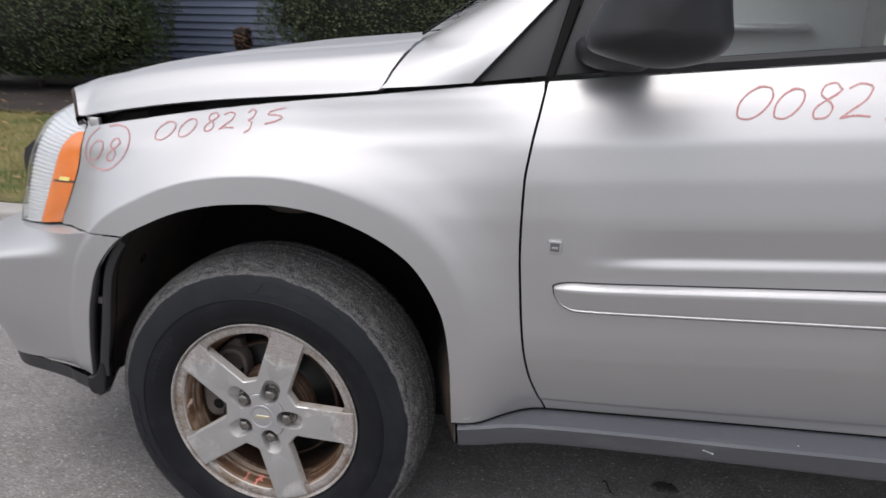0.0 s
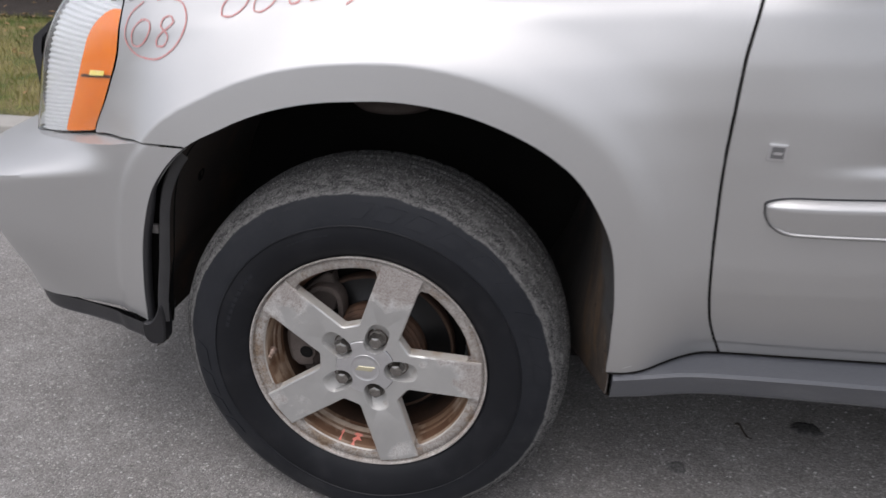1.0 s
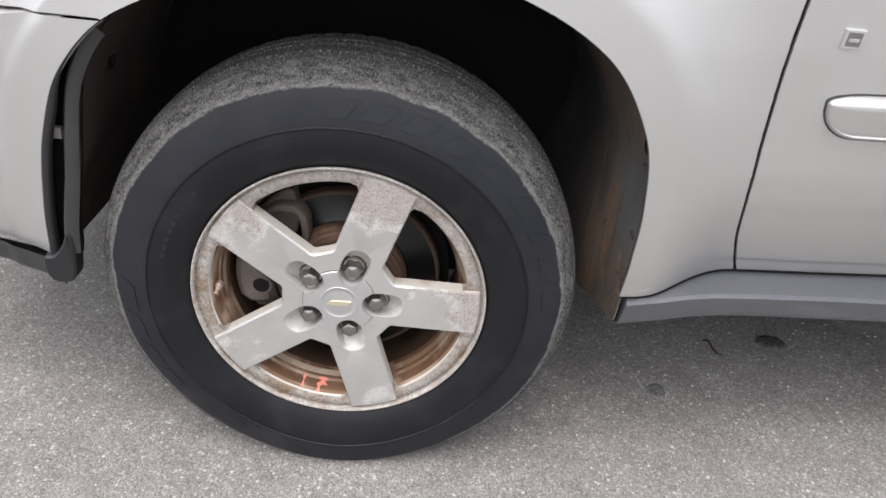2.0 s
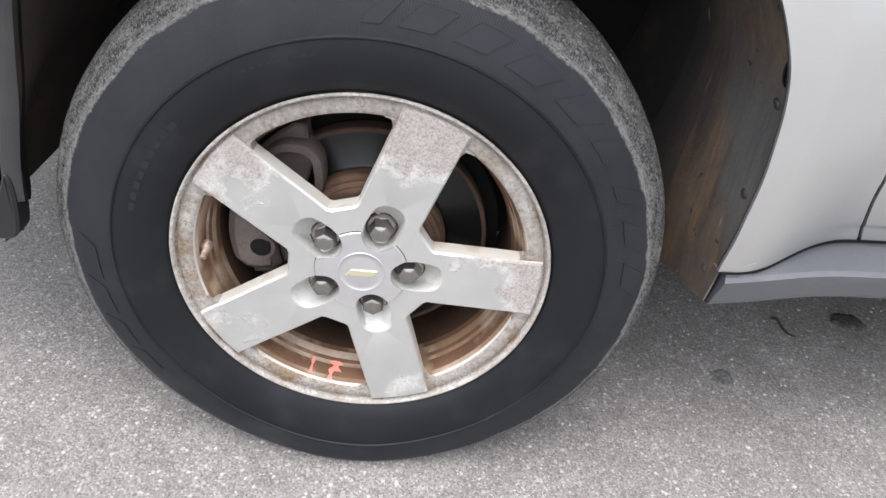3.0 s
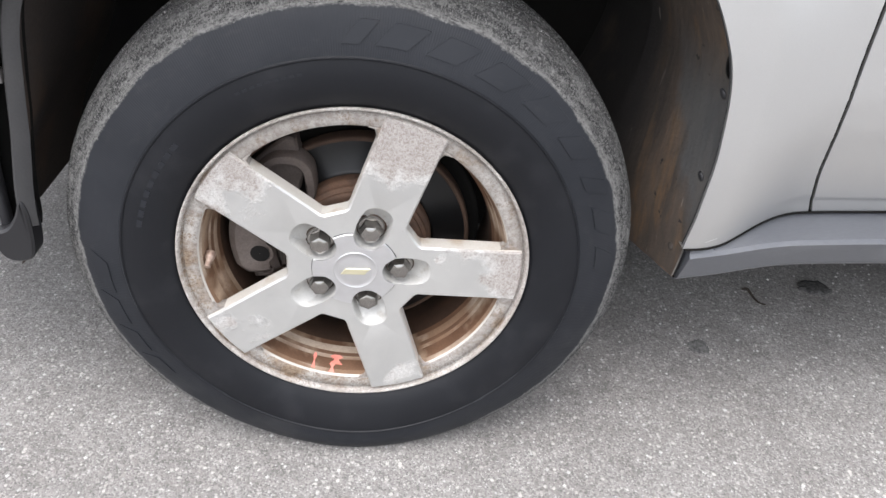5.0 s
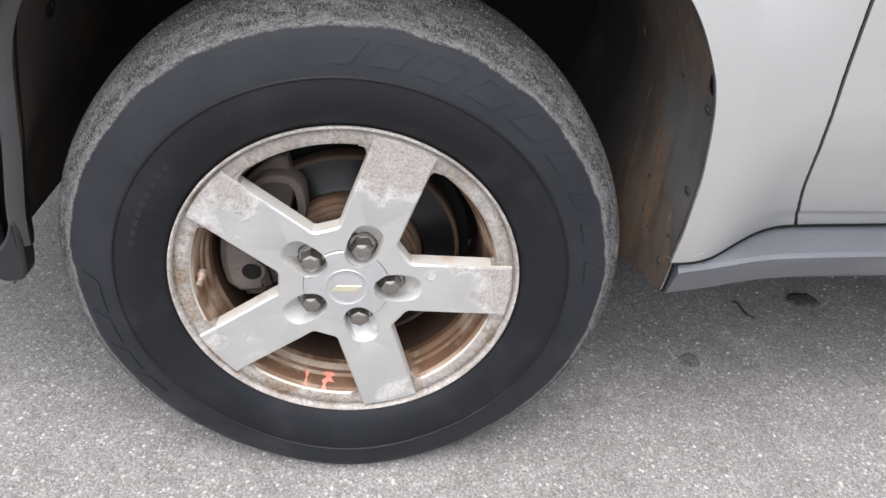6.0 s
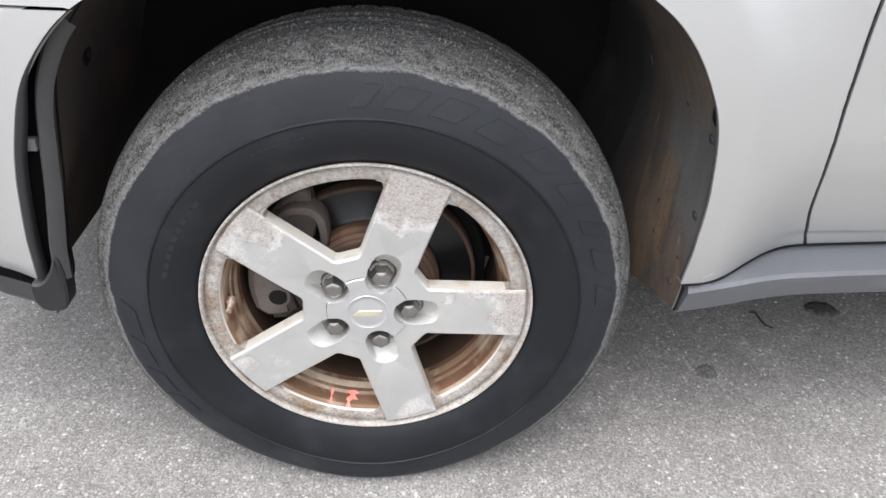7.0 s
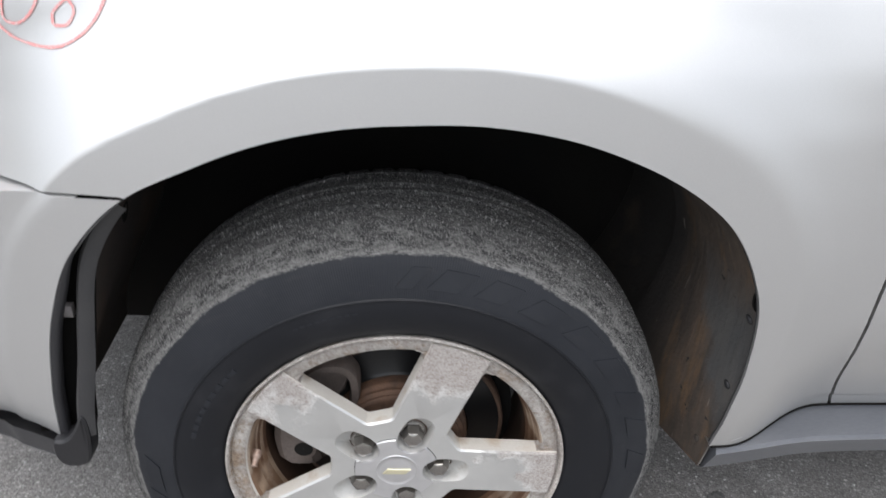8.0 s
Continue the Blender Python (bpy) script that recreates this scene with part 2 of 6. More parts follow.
def mud_streaks():
    """Black plastic under brown road mud: steep streaks, rusty smears and bare blue-grey plastic by the outer edge;
    near-black higher up and further in, with shade in the colour.
    """
    k = Nodes("mud_streaked_panel", 0.78)
    x, y, z = k.axes()
    lean = k.n.new("ShaderNodeMapping")
    lean.inputs["Rotation"].default_value, lean.inputs["Scale"].default_value = (0.30, 0, 0), (1, 1, 0.16)
    k.l.new(k.co, lean.inputs["Vector"])
    run = lean.outputs["Vector"]
    streak = k.span(k.noise(34, 7, 0.7, at=run), 0.34, 0.66)
    brown = k.mix(streak, (0.040, 0.032, 0.027), (0.098, 0.073, 0.055))
    smear = k.math("MULTIPLY", k.span(k.noise(21, 6, 0.7, at=run), 0.50, 0.64), k.span(k.noise(8, 3), 0.42, 0.58))
    brown = k.mix(k.math("MULTIPLY", smear, 0.75), brown, (0.185, 0.108, 0.050))
    bare_at = k.math("ADD", k.math("MULTIPLY", k.math("ADD", z, -0.43), 0.42), k.math("MULTIPLY", k.math("SUBTRACT", k.noise(16, 5), 0.5), 0.07))
    bare = k.math("MULTIPLY", k.span(k.math("SUBTRACT", y, bare_at), 0.046, 0.022), k.span(z, 0.66, 0.58))
    plastic = k.mix(streak, (0.058, 0.060, 0.062), (0.088, 0.088, 0.087))
    colour = k.mix(k.math("MULTIPLY", bare, 0.85), brown, plastic)
    # Near-black higher and deeper in: mud-free plastic, plus shade put into the colour.
    clean_shade = k.math("ADD", k.math("MULTIPLY", k.math("SUBTRACT", k.noise(7, 6, 0.65, at=run), 0.5), 0.35), k.math("MAXIMUM", k.span(z, 0.66, 0.90, 0, 1), k.span(y, 0.10, 0.21, 0, 1)))
    colour = k.mix(k.span(clean_shade, 0.15, 0.75, 0.0, 0.92), colour, (0.016, 0.0145, 0.014))
    spots = k.math("MULTIPLY", k.span(k.noise(75, 3, 0.6, at=run), 0.69, 0.74), 0.7)
    colour = k.mix(spots, colour, (0.20, 0.175, 0.15))
    colour = k.mix(k.span(k.noise(60, 2), 0.70, 0.74), colour, (0.016, 0.014, 0.013))
    k.set(Base_Color=colour, Roughness=k.span(bare, 0, 1, 0.85, 0.62))
    return k.set(Normal=k.bump(k.math("ADD", streak, k.noise(150, 5, 0.7)), 0.0009))


MUD_STREAKS = mud_streaks()
ALLOY = flaking_alloy()
CORRODED = corroded_alloy("corroded_alloy", 0.97, 0.105)
LIP = corroded_alloy("chipped_rim_lip", 1.15, -0.02)
POCKET = material("matt_pocket_lacquer", (0.50, 0.497, 0.485), 0.5, 0.25, (0.44, 0.432, 0.41), 40, third=(0.33, 0.29, 0.25), third_scale=90, third_cut=(0.6, 0.78), grain=0.05)
BARREL = material("rusty_barrel", (0.175, 0.096, 0.056), 0.6, 0.2, (0.105, 0.052, 0.028), 24, amount=0.5, third=(0.38, 0.28, 0.20), third_scale=14, grain=0.1, bump=0.0004, bump_scale=200)
LACQUER = material("cream_lacquer", (0.62, 0.605, 0.57), 0.45, 0.15, (0.56, 0.53, 0.48), 18, third=(0.42, 0.32, 0.23), third_scale=26, third_cut=(0.56, 0.76), grain=0.05)
BAND = material("stained_barrel_step", (0.275, 0.178, 0.118), 0.6, 0.2, (0.185, 0.105, 0.060), 14, third=(0.48, 0.39, 0.31), third_scale=12, grain=0.12, bump=0.0003, bump_scale=200)
# Darker copy of the rust, with the shade of deep places in its colour.
SHADED_RUST = material("shaded_rust", (0.030, 0.017, 0.011), 0.85, 0.1, (0.075, 0.037, 0.020), 16, grain=0.15)
RUST = material("rusty_iron", (0.155, 0.086, 0.053), 0.75, 0.2, (0.05, 0.031, 0.023), 38, grain=0.15, bump=0.0008, bump_scale=250)
IRON = material("brake_iron", (0.125, 0.106, 0.097), 0.7, 0.1, (0.075, 0.06, 0.053), 24, grain=0.12, bump=0.0006, bump_scale=300)
DISC = material("brake_disc_iron", (0.012, 0.0124, 0.0135), 0.36, 0.5, (0.010, 0.0098, 0.010), 22, grain=0.1, rough_var=0.08)
RIM_RUST = material("disc_edge_rust", (0.045, 0.027, 0.019), 0.85, 0.1, (0.080, 0.047, 0.031), 30, grain=0.15)
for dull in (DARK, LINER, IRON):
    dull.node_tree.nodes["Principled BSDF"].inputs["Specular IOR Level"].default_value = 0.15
RED_PAINT = material("red_paint_run", (0.80, 0.20, 0.15), 0.55, 0, (0.84, 0.36, 0.29), 70)
NUT = material("smoked_chrome", (0.30, 0.29, 0.275), 0.15, 1.0, (0.36, 0.345, 0.33), 60, rough_var=0.06)
CAP = material("brushed_cap", (0.60, 0.60, 0.61), 0.34, 0.8, (0.66, 0.66, 0.67), 60, rough_var=0.05)
BRASS = material("tarnished_copper", (0.42, 0.33, 0.28), 0.45, 0.5, (0.24, 0.155, 0.115), 190)
GOLD = material("pale_gold", (0.62, 0.58, 0.40), 0.35, 0.6, (0.66, 0.62, 0.45), 60)
AMBER = material("amber_lens", (0.85, 0.22, 0.02), 0.22, 0, (0.80, 0.19, 0.02), 30, coat=1.0)
REFLECTOR = material("lamp_reflector", (0.86, 0.87, 0.88), 0.30, 0.55, (0.80, 0.81, 0.82), 12)
GLINT = material("yellow_glint", (1.0, 0.82, 0.18), 0.2, 0, (1.0, 0.86, 0.35), 60, coat=1.0)
TRIM = material("grey_trim", (0.44, 0.47, 0.455), 0.8, 0, (0.50, 0.52, 0.51), 6, grain=0.06)
CRAYON = material("red_crayon", (0.62, 0.23, 0.225), 0.8, 0, (0.63, 0.33, 0.32), 120, third=(0.60, 0.47, 0.465), third_scale=420, third_cut=(0.5, 0.62), grain=0.05)
def asphalt():
    """Worn asphalt: stones of several greys in a darker binder, with broad stains."""
    m = bpy.data.materials.new("asphalt")
    m.use_nodes = True
    n, l = m.node_tree.nodes, m.node_tree.links
    p = n["Principled BSDF"]
    p.inputs["Roughness"].default_value, p.inputs["Specular IOR Level"].default_value = 0.9, 0.25
    co = n.new("ShaderNodeTexCoord")

    def tex(kind, **values):
        t = n.new(kind)
        l.new(co.outputs["Object"], t.inputs["Vector"])
        for k, v in values.items():
            t.inputs[k].default_value = v
        return t

    def ramp(source, stops):
        r = n.new("ShaderNodeValToRGB")
        while len(r.color_ramp.elements) < len(stops):
            r.color_ramp.elements.new(0.5)
        for e, (at, c) in zip(r.color_ramp.elements, stops):
            e.position, e.color = at, (*c, 1)
        l.new(source, r.inputs["Fac"])
        return r.outputs["Color"]

    def mix(fac, a, b, kind="MIX"):
        x = n.new("ShaderNodeMix")
        x.data_type, x.blend_type = "RGBA", kind
        for s, v in ((x.inputs[6], a), (x.inputs[7], b), (x.inputs[0], fac)):
            if hasattr(v, "links"):
                l.new(v, s)
            else:
                s.default_value = v
        return x.outputs[2]

    def channel(c):
        s = n.new("ShaderNodeSeparateColor")
        l.new(c, s.inputs["Color"])
        return s.outputs["Red"]

    small, big = tex("ShaderNodeTexVoronoi", Scale=430.0), tex("ShaderNodeTexVoronoi", Scale=150.0)
    fine = ramp(channel(small.outputs["Color"]), [(0.0, (0.15, 0.148, 0.147)), (0.35, (0.235, 0.232, 0.229)), (0.85, (0.30, 0.296, 0.291)), (1.0, (0.44, 0.436, 0.428))])
    stones = ramp(channel(big.outputs["Color"]), [(0.0, (0.165, 0.162, 0.16)), (0.40, (0.235, 0.23, 0.225)), (0.80, (0.33, 0.322, 0.314)), (1.0, (0.53, 0.518, 0.502))])
    seen = ramp(channel(tex("ShaderNodeTexNoise", Scale=85.0, Detail=3.0).outputs["Color"]), [(0.44, (0, 0, 0)), (0.54, (1, 1, 1))])
    core = ramp(big.outputs["Distance"], [(0.40, (1, 1, 1)), (0.56, (0, 0, 0))])
    both_ = mix(1.0, seen, core, "MULTIPLY")
    c = mix(channel(both_), fine, stones)
    broad = ramp(channel(tex("ShaderNodeTexNoise", Scale=1.6, Detail=8.0).outputs["Color"]), [(0.35, (0.85, 0.83, 0.815)), (0.65, (1.02, 1.007, 0.995))])
    patch = ramp(channel(tex("ShaderNodeTexNoise", Scale=11.0, Detail=7.0, Roughness=0.75).outputs["Color"]), [(0.34, (0.86, 0.85, 0.842)), (0.64, (1.11, 1.108, 1.103))])
    c = mix(1.0, mix(1.0, c, broad, "MULTIPLY"), patch, "MULTIPLY")
    l.new(c, p.inputs["Base Color"])
    b = n.new("ShaderNodeBump")
    b.inputs["Strength"].default_value, b.inputs["Distance"].default_value, b.invert = 0.6, 0.002, True
    l.new(mix(0.5, big.outputs["Distance"], small.outputs["Distance"]), b.inputs["Height"])
    l.new(b.outputs["Normal"], p.inputs["Normal"])
    return m


ASPHALT = asphalt()
GRASS_SOIL = material("lawn_soil", (0.16, 0.15, 0.05), 0.95, 0, (0.24, 0.19, 0.09), 3.5, third=(0.09, 0.12, 0.03), third_scale=5, grain=0.3, grain_scale=60, bump=0.02, bump_scale=40)
GRASS = material("grass_blades", (0.22, 0.22, 0.06), 0.8, 0, (0.42, 0.35, 0.16), 2.2, amount=0.4, third=(0.10, 0.15, 0.03), third_scale=1.3)
DRY_LEAF = material("dry_leaf", (0.40, 0.26, 0.12), 0.85, 0, (0.26, 0.15, 0.07), 7)
GRIT = material("grit", (0.62, 0.61, 0.59), 0.9, 0, (0.25, 0.245, 0.24), 60)
TAR = material("tar", (0.022, 0.021, 0.021), 0.8, 0, (0.085, 0.083, 0.08), 160, amount=0.3, bump=0.001, bump_scale=300)
OIL = material("oil_soaked_asphalt", (0.085, 0.083, 0.081), 0.85, 0, (0.20, 0.196, 0.192), 130, amount=0.3, bump=0.001, bump_scale=300)
MULCH = material("mulch", (0.022, 0.017, 0.014), 0.95, 0, (0.042, 0.032, 0.026), 8, grain=0.3, grain_scale=50, bump=0.02, bump_scale=40)
CONCRETE = material("concrete", (0.42, 0.40, 0.37), 0.9, 0, (0.34, 0.33, 0.31), 5, grain=0.15, bump=0.001)
SIDING = material("blue_siding", (0.090, 0.112, 0.172), 0.55, 0, (0.108, 0.132, 0.195), 4, grain=0.05, stretch=(0.2, 1, 1))
LEAF = material("hedge_leaf", (0.026, 0.044, 0.014), 0.55, 0, (0.086, 0.116, 0.044), 4)
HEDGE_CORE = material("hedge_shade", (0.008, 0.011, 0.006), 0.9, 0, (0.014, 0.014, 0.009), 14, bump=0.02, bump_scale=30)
TWIGS = material("hedge_wood", (0.030, 0.024, 0.018), 0.9, 0, (0.05, 0.04, 0.03), 9)
BROWN = material("dry_plant", (0.10, 0.05, 0.03), 0.9, 0, (0.15, 0.08, 0.045), 12)
SEAT = material("grey_cloth", (0.16, 0.16, 0.155), 0.9, 0, (0.20, 0.20, 0.19), 20, grain=0.1)
glass = bpy.data.materials.new("window_glass")
glass.use_nodes = True
gp = glass.node_tree.nodes["Principled BSDF"]
gp.inputs["Base Color"].default_value = (0.92, 0.965, 0.95, 1)
gp.inputs["Roughness"].default_value, gp.inputs["Transmission Weight"].default_value, gp.inputs["IOR"].default_value = 0.01, 1.0, 1.45
clear = glass.copy()
clear.name = "clear_lens"
clear.node_tree.nodes["Principled BSDF"].inputs["IOR"].default_value = 1.2
clear.node_tree.nodes["Principled BSDF"].inputs["Base Color"].default_value = (0.97, 0.98, 0.98, 1)


# ---- mesh tools ----
def part(name, bm, mat, parent=None, label="", smooth=True):
    """Links a bmesh, or vertices and faces, as one mesh object under a thing or a part."""
    me = bpy.data.meshes.new(name)
    if isinstance(bm, tuple):
        me.from_pydata([tuple(map(float, v)) for v in bm[0]], [], bm[1])
    else:
        bm.to_mesh(me)
        bm.free()
    for one in (mat if isinstance(mat, (list, tuple)) else [mat]):
        me.materials.append(one)
    if smooth:
        me.shade_smooth()
    ob = new(name, me)
    ob.parent = parent
    if label:
        tagged(ob, label)
    return ob


def grid(P, skirt=0.012, way=(0, 1, 0), sides="lrbt", close=False):
    """Vertices and faces of a sheet of points (rows, columns, 3), its edges turned in along way."""
    P = np.asarray(P, float)
    n, m, _ = P.shape
    V = P.reshape(-1, 3).tolist()
    F = [(i * m + j, i * m + (j + 1) % m, (i + 1) * m + (j + 1) % m, (i + 1) * m + j) for i in range(n - 1) for j in range(m if close else m - 1)]
    if skirt:
        w = np.asarray(way, float) * skirt
        edges = {"b": [(0, j) for j in range(m)], "t": [(n - 1, j) for j in range(m)], "l": [(i, 0) for i in range(n)], "r": [(i, m - 1) for i in range(n)]}
        for s in sides:
            at = len(V)
            ids = [i * m + j for i, j in edges[s]]
            for k in ids:
                V.append((np.asarray(V[k]) + w * 0.12).tolist())
                V.append((np.asarray(V[k]) + w).tolist())
            for a in range(len(ids) - 1):
                p, q = at + 2 * a, at + 2 * a + 2
                F += [(ids[a], ids[a + 1], q, p), (p, q, q + 1, p + 1)]
    return V, F


def both(*lumps):
    """Several lots of vertices and faces as one."""
    V, F = [], []
    for v, f in lumps:
        k = len(V)
        V += list(v)
        F += [tuple(i + k for i in q) for q in f]
    return V, F


def mirrored(lump):
    return [(v[0], 2 * YC - v[1], v[2]) for v in lump[0]], [tuple(reversed(f)) for f in lump[1]]


def ring(profile, n=96, centre=(0, 0, 0), start=0.0):
    """A turned form about the y axis: profile of (y, r)."""
    a = np.linspace(0, 2 * np.pi, n, endpoint=False) + start
    P = np.array([[(centre[0] + r * np.cos(t), centre[1] + y, centre[2] + r * np.sin(t)) for t in a] for y, r in profile])
    return grid(P, 0, close=True)


def box(lo, hi, bevel=0.0, seg=2):
    bm = bmesh.new()
    bmesh.ops.create_cube(bm, size=1)
    for v in bm.verts:
        v.co = Vector([(a + b) / 2 + c * (b - a) for a, b, c in zip(lo, hi, v.co)])
    if bevel:
        bmesh.ops.bevel(bm, geom=bm.edges[:], offset=bevel, segments=seg, affect="EDGES", profile=0.5)
    return bm


def lump_of(bm):
    bm.verts.index_update()
    out = [tuple(v.co) for v in bm.verts], [tuple(v.index for v in f.verts) for f in bm.faces]
    bm.free()
    return out


def prism(outline, y0, y1, edge=0.0):
    """A plate of an outline in x and z, from y0 (outer face) to y1, its outer edge softened."""
    O = np.asarray(outline, float)
    if ((np.roll(O[:, 0], -1) - O[:, 0]) * (np.roll(O[:, 1], -1) + O[:, 1])).sum() > 0:
        O = O[::-1]
    n = len(O)
    d = np.roll(O, -1, 0) - np.roll(O, 1, 0)
    d /= np.maximum(np.linalg.norm(d, axis=1, keepdims=True), 1e-9)
    inner = O + np.c_[-d[:, 1], d[:, 0]] * edge
    V = [(x, y0, z) for x, z in inner] + [(x, y0 + edge, z) for x, z in O] + [(x, y1, z) for x, z in O]
    bm = bmesh.new()
    vs = [bm.verts.new(v) for v in V]
    bm.faces.new(vs[:n])
    for k in (0, n):
        for i in range(n):
            j = (i + 1) % n
            bm.faces.new((vs[k + i], vs[k + n + i], vs[k + n + j], vs[k + j]))
    bmesh.ops.triangulate(bm, faces=[f for f in bm.faces if len(f.verts) > 4])
    bmesh.ops.recalc_face_normals(bm, faces=bm.faces[:])
    return bm


def thing(name, label, category, at=(0, 0, 0), group="", kind=""):
    ob = new(name)
    ob.location = at
    return tagged(ob, label, category, group, kind)


def sharp(ob, degrees=35):
    ob.data.set_sharp_from_angle(angle=radians(degrees))
    return ob


# ---- body shape ----
YC = 0.885                      # the car's middle plane
HUB_Z, BASE = 0.343, 2.86       # wheel centre height, wheelbase


def curve_at(xs, ys, x):
    """A smooth curve through a few control values."""
    xs, ys = np.asarray(xs, float), np.asarray(ys, float)
    x = np.clip(np.asarray(x, float), xs[0], xs[-1])
    g = np.diff(ys) / np.diff(xs)
    a, b = g[:-1], g[1:]
    m = np.r_[g[0], np.where(a * b > 0, 2 * a * b / np.where(a * b > 0, a + b, 1), 0), g[-1]]
    i = np.clip(np.searchsorted(xs, x) - 1, 0, len(xs) - 2)
    h = xs[i + 1] - xs[i]
    t = (x - xs[i]) / h
    return ((2 * t**3 - 3 * t**2 + 1) * ys[i] + (t**3 - 2 * t**2 + t) * h * m[i]
            + (-2 * t**3 + 3 * t**2) * ys[i + 1] + (t**3 - t**2) * h * m[i + 1])


# the door's section: y over the raked height, with its creases slightly rounded
_Z = np.linspace(0.2, 1.4, 1201)
_Y = np.interp(_Z, [0.2, 0.395, 0.43, 0.50, 0.555, 0.60, 0.70, 0.78, 0.86, 0.93, 1.000, 1.03, 1.06, 1.09, 1.115, 1.4],
               [0.13, 0.075, 0.058, 0.028, 0.0075, -0.0025, -0.0125, -0.0185, -0.0205, -0.0165, -0.0060, 0.0075, 0.0225, 0.0425, 0.066, 0.26])
_K = np.exp(-0.5 * (np.arange(-40, 41) / 7.0) ** 2)
_Y = np.convolve(np.pad(_Y, 40, mode="edge"), _K / _K.sum(), mode="valid")
_L = np.interp(_Z, [0.2, 0.765, 0.781, 0.84, 1.4], [0, 0, 1, 0, 0])
_K2 = np.exp(-0.5 * (np.arange(-40, 41) / 4.0) ** 2)
_L = np.convolve(np.pad(_L, 40, mode="edge"), _K2 / _K2.sum(), mode="valid")


def rake(x):
    return 0.07 * (np.clip(x, -1, 2.6) - 0.6)


def ease(a, b, x):
    t = np.clip((np.asarray(x, float) - a) / (np.asarray(b, float) - a), 0, 1)
    return t * t * (3 - 2 * t)


def plan_in(x):
    """How far the front of the car draws in, along its length."""
    return curve_at([-0.95, -0.746, -0.551, -0.45, -0.366, -0.2, 0.0, 0.3, 4.0], [0.42, 0.235, 0.135, 0.092, 0.064, 0.038, 0.020, 0.0, 0.0], x)


def base_y(x, z):
    zr = z - rake(x)
    y = np.interp(zr, _Z, _Y) + plan_in(x)
    y = y + 0.022 * curve_at([0.78, 0.84, 0.90, 0.95, 1.0, 1.03, 1.06, 1.09, 1.115], [0, 0.05, 0.24, 0.52, 0.87, 1.02, 0.98, 0.68, 0], zr) * ease(0.68, 0.40, x) * ease(-0.42, -0.15, x)
    low = np.interp(z - 0.403 - 0.036 * (x - 0.633), [-0.01, 0.0, 0.028, 0.034], [0, 0, 1, 0])
    return y + 0.011 * np.interp(zr, _Z, _L) * ease(0.66, 0.86, x) + 0.0045 * low * ease(0.52, 0.66, x)


def arch_r(deg):
    """The wheel opening's edge, from the wheel's centre; 0 degrees is to the rear, 90 up."""
    return curve_at([-20, 4, 14, 25, 38, 51, 68, 82, 93, 104, 116, 126, 136, 147, 162, 180, 200],
                    [0.435, 0.4365, 0.4480, 0.4755, 0.5155, 0.5345, 0.5240, 0.5120, 0.504, 0.503, 0.503, 0.508, 0.499, 0.476, 0.452, 0.443, 0.445], deg)


def flare_y(deg):
    return curve_at([-20, 4, 12, 25, 45, 70, 95, 126, 200], [0.045, 0.015, 0.002, -0.011, -0.019, -0.020, -0.021, -0.027, -0.028], deg)


def skin_y(x, z):
    """The side of the body: section, front draw-in and the flares round the wheels."""
    x, z = np.asarray(x, float), np.asarray(z, float)
    y = base_y(x, z)
    for cx, way in ((0.0, 1), (BASE, -1)):
        dx, dz = (x - cx) * way, z - HUB_Z
        deg = np.degrees(np.arctan2(dz, dx))
        d = np.hypot(dx, dz) - arch_r(deg)
        wide = curve_at([-20, 10, 45, 90, 200], [0.008, 0.022, 0.056, 0.058, 0.056], deg)
        u = np.clip((d - wide) / curve_at([-20, 15, 50, 90, 140, 200], [0.16, 0.16, 0.13, 0.10, 0.13, 0.14], deg), 0, 1)
        round_ = ease(44, 16, deg)
        s = (1 - (1 - u) ** 2) * (1 - round_) + u * u * (3 - 2 * u) * round_
        s = np.where(d < wide, 0, s)
        hollow = 0.018 * np.exp(-(((deg - 38) / 28) ** 2)) * (1 - (1 - np.clip((d - wide) / 0.050, 0, 1)) ** 2) * ease(0.36, 0.14, d)
        y = y + hollow
        if way == 1:
            y = y + 0.05 * (z - 0.80) * ease(0.62, 0.40, x) * ease(0.0, 0.20, x) * ease(1.08, 0.98, z) * ease(0.52, 0.76, z)
        k = np.clip((0.45 - np.maximum(d, 0)) / 0.2, 0, 1)
        y = np.where(k > 0, y + k * ((flare_y(deg) + curve_at([-20, 15, 35, 60, 95, 130, 200], [0.03, 0.0, -0.015, 0.01, 0.055, 0.07, 0.09], deg) * np.clip(d, 0, wide) - y) * (1 - s)), y)
    return y


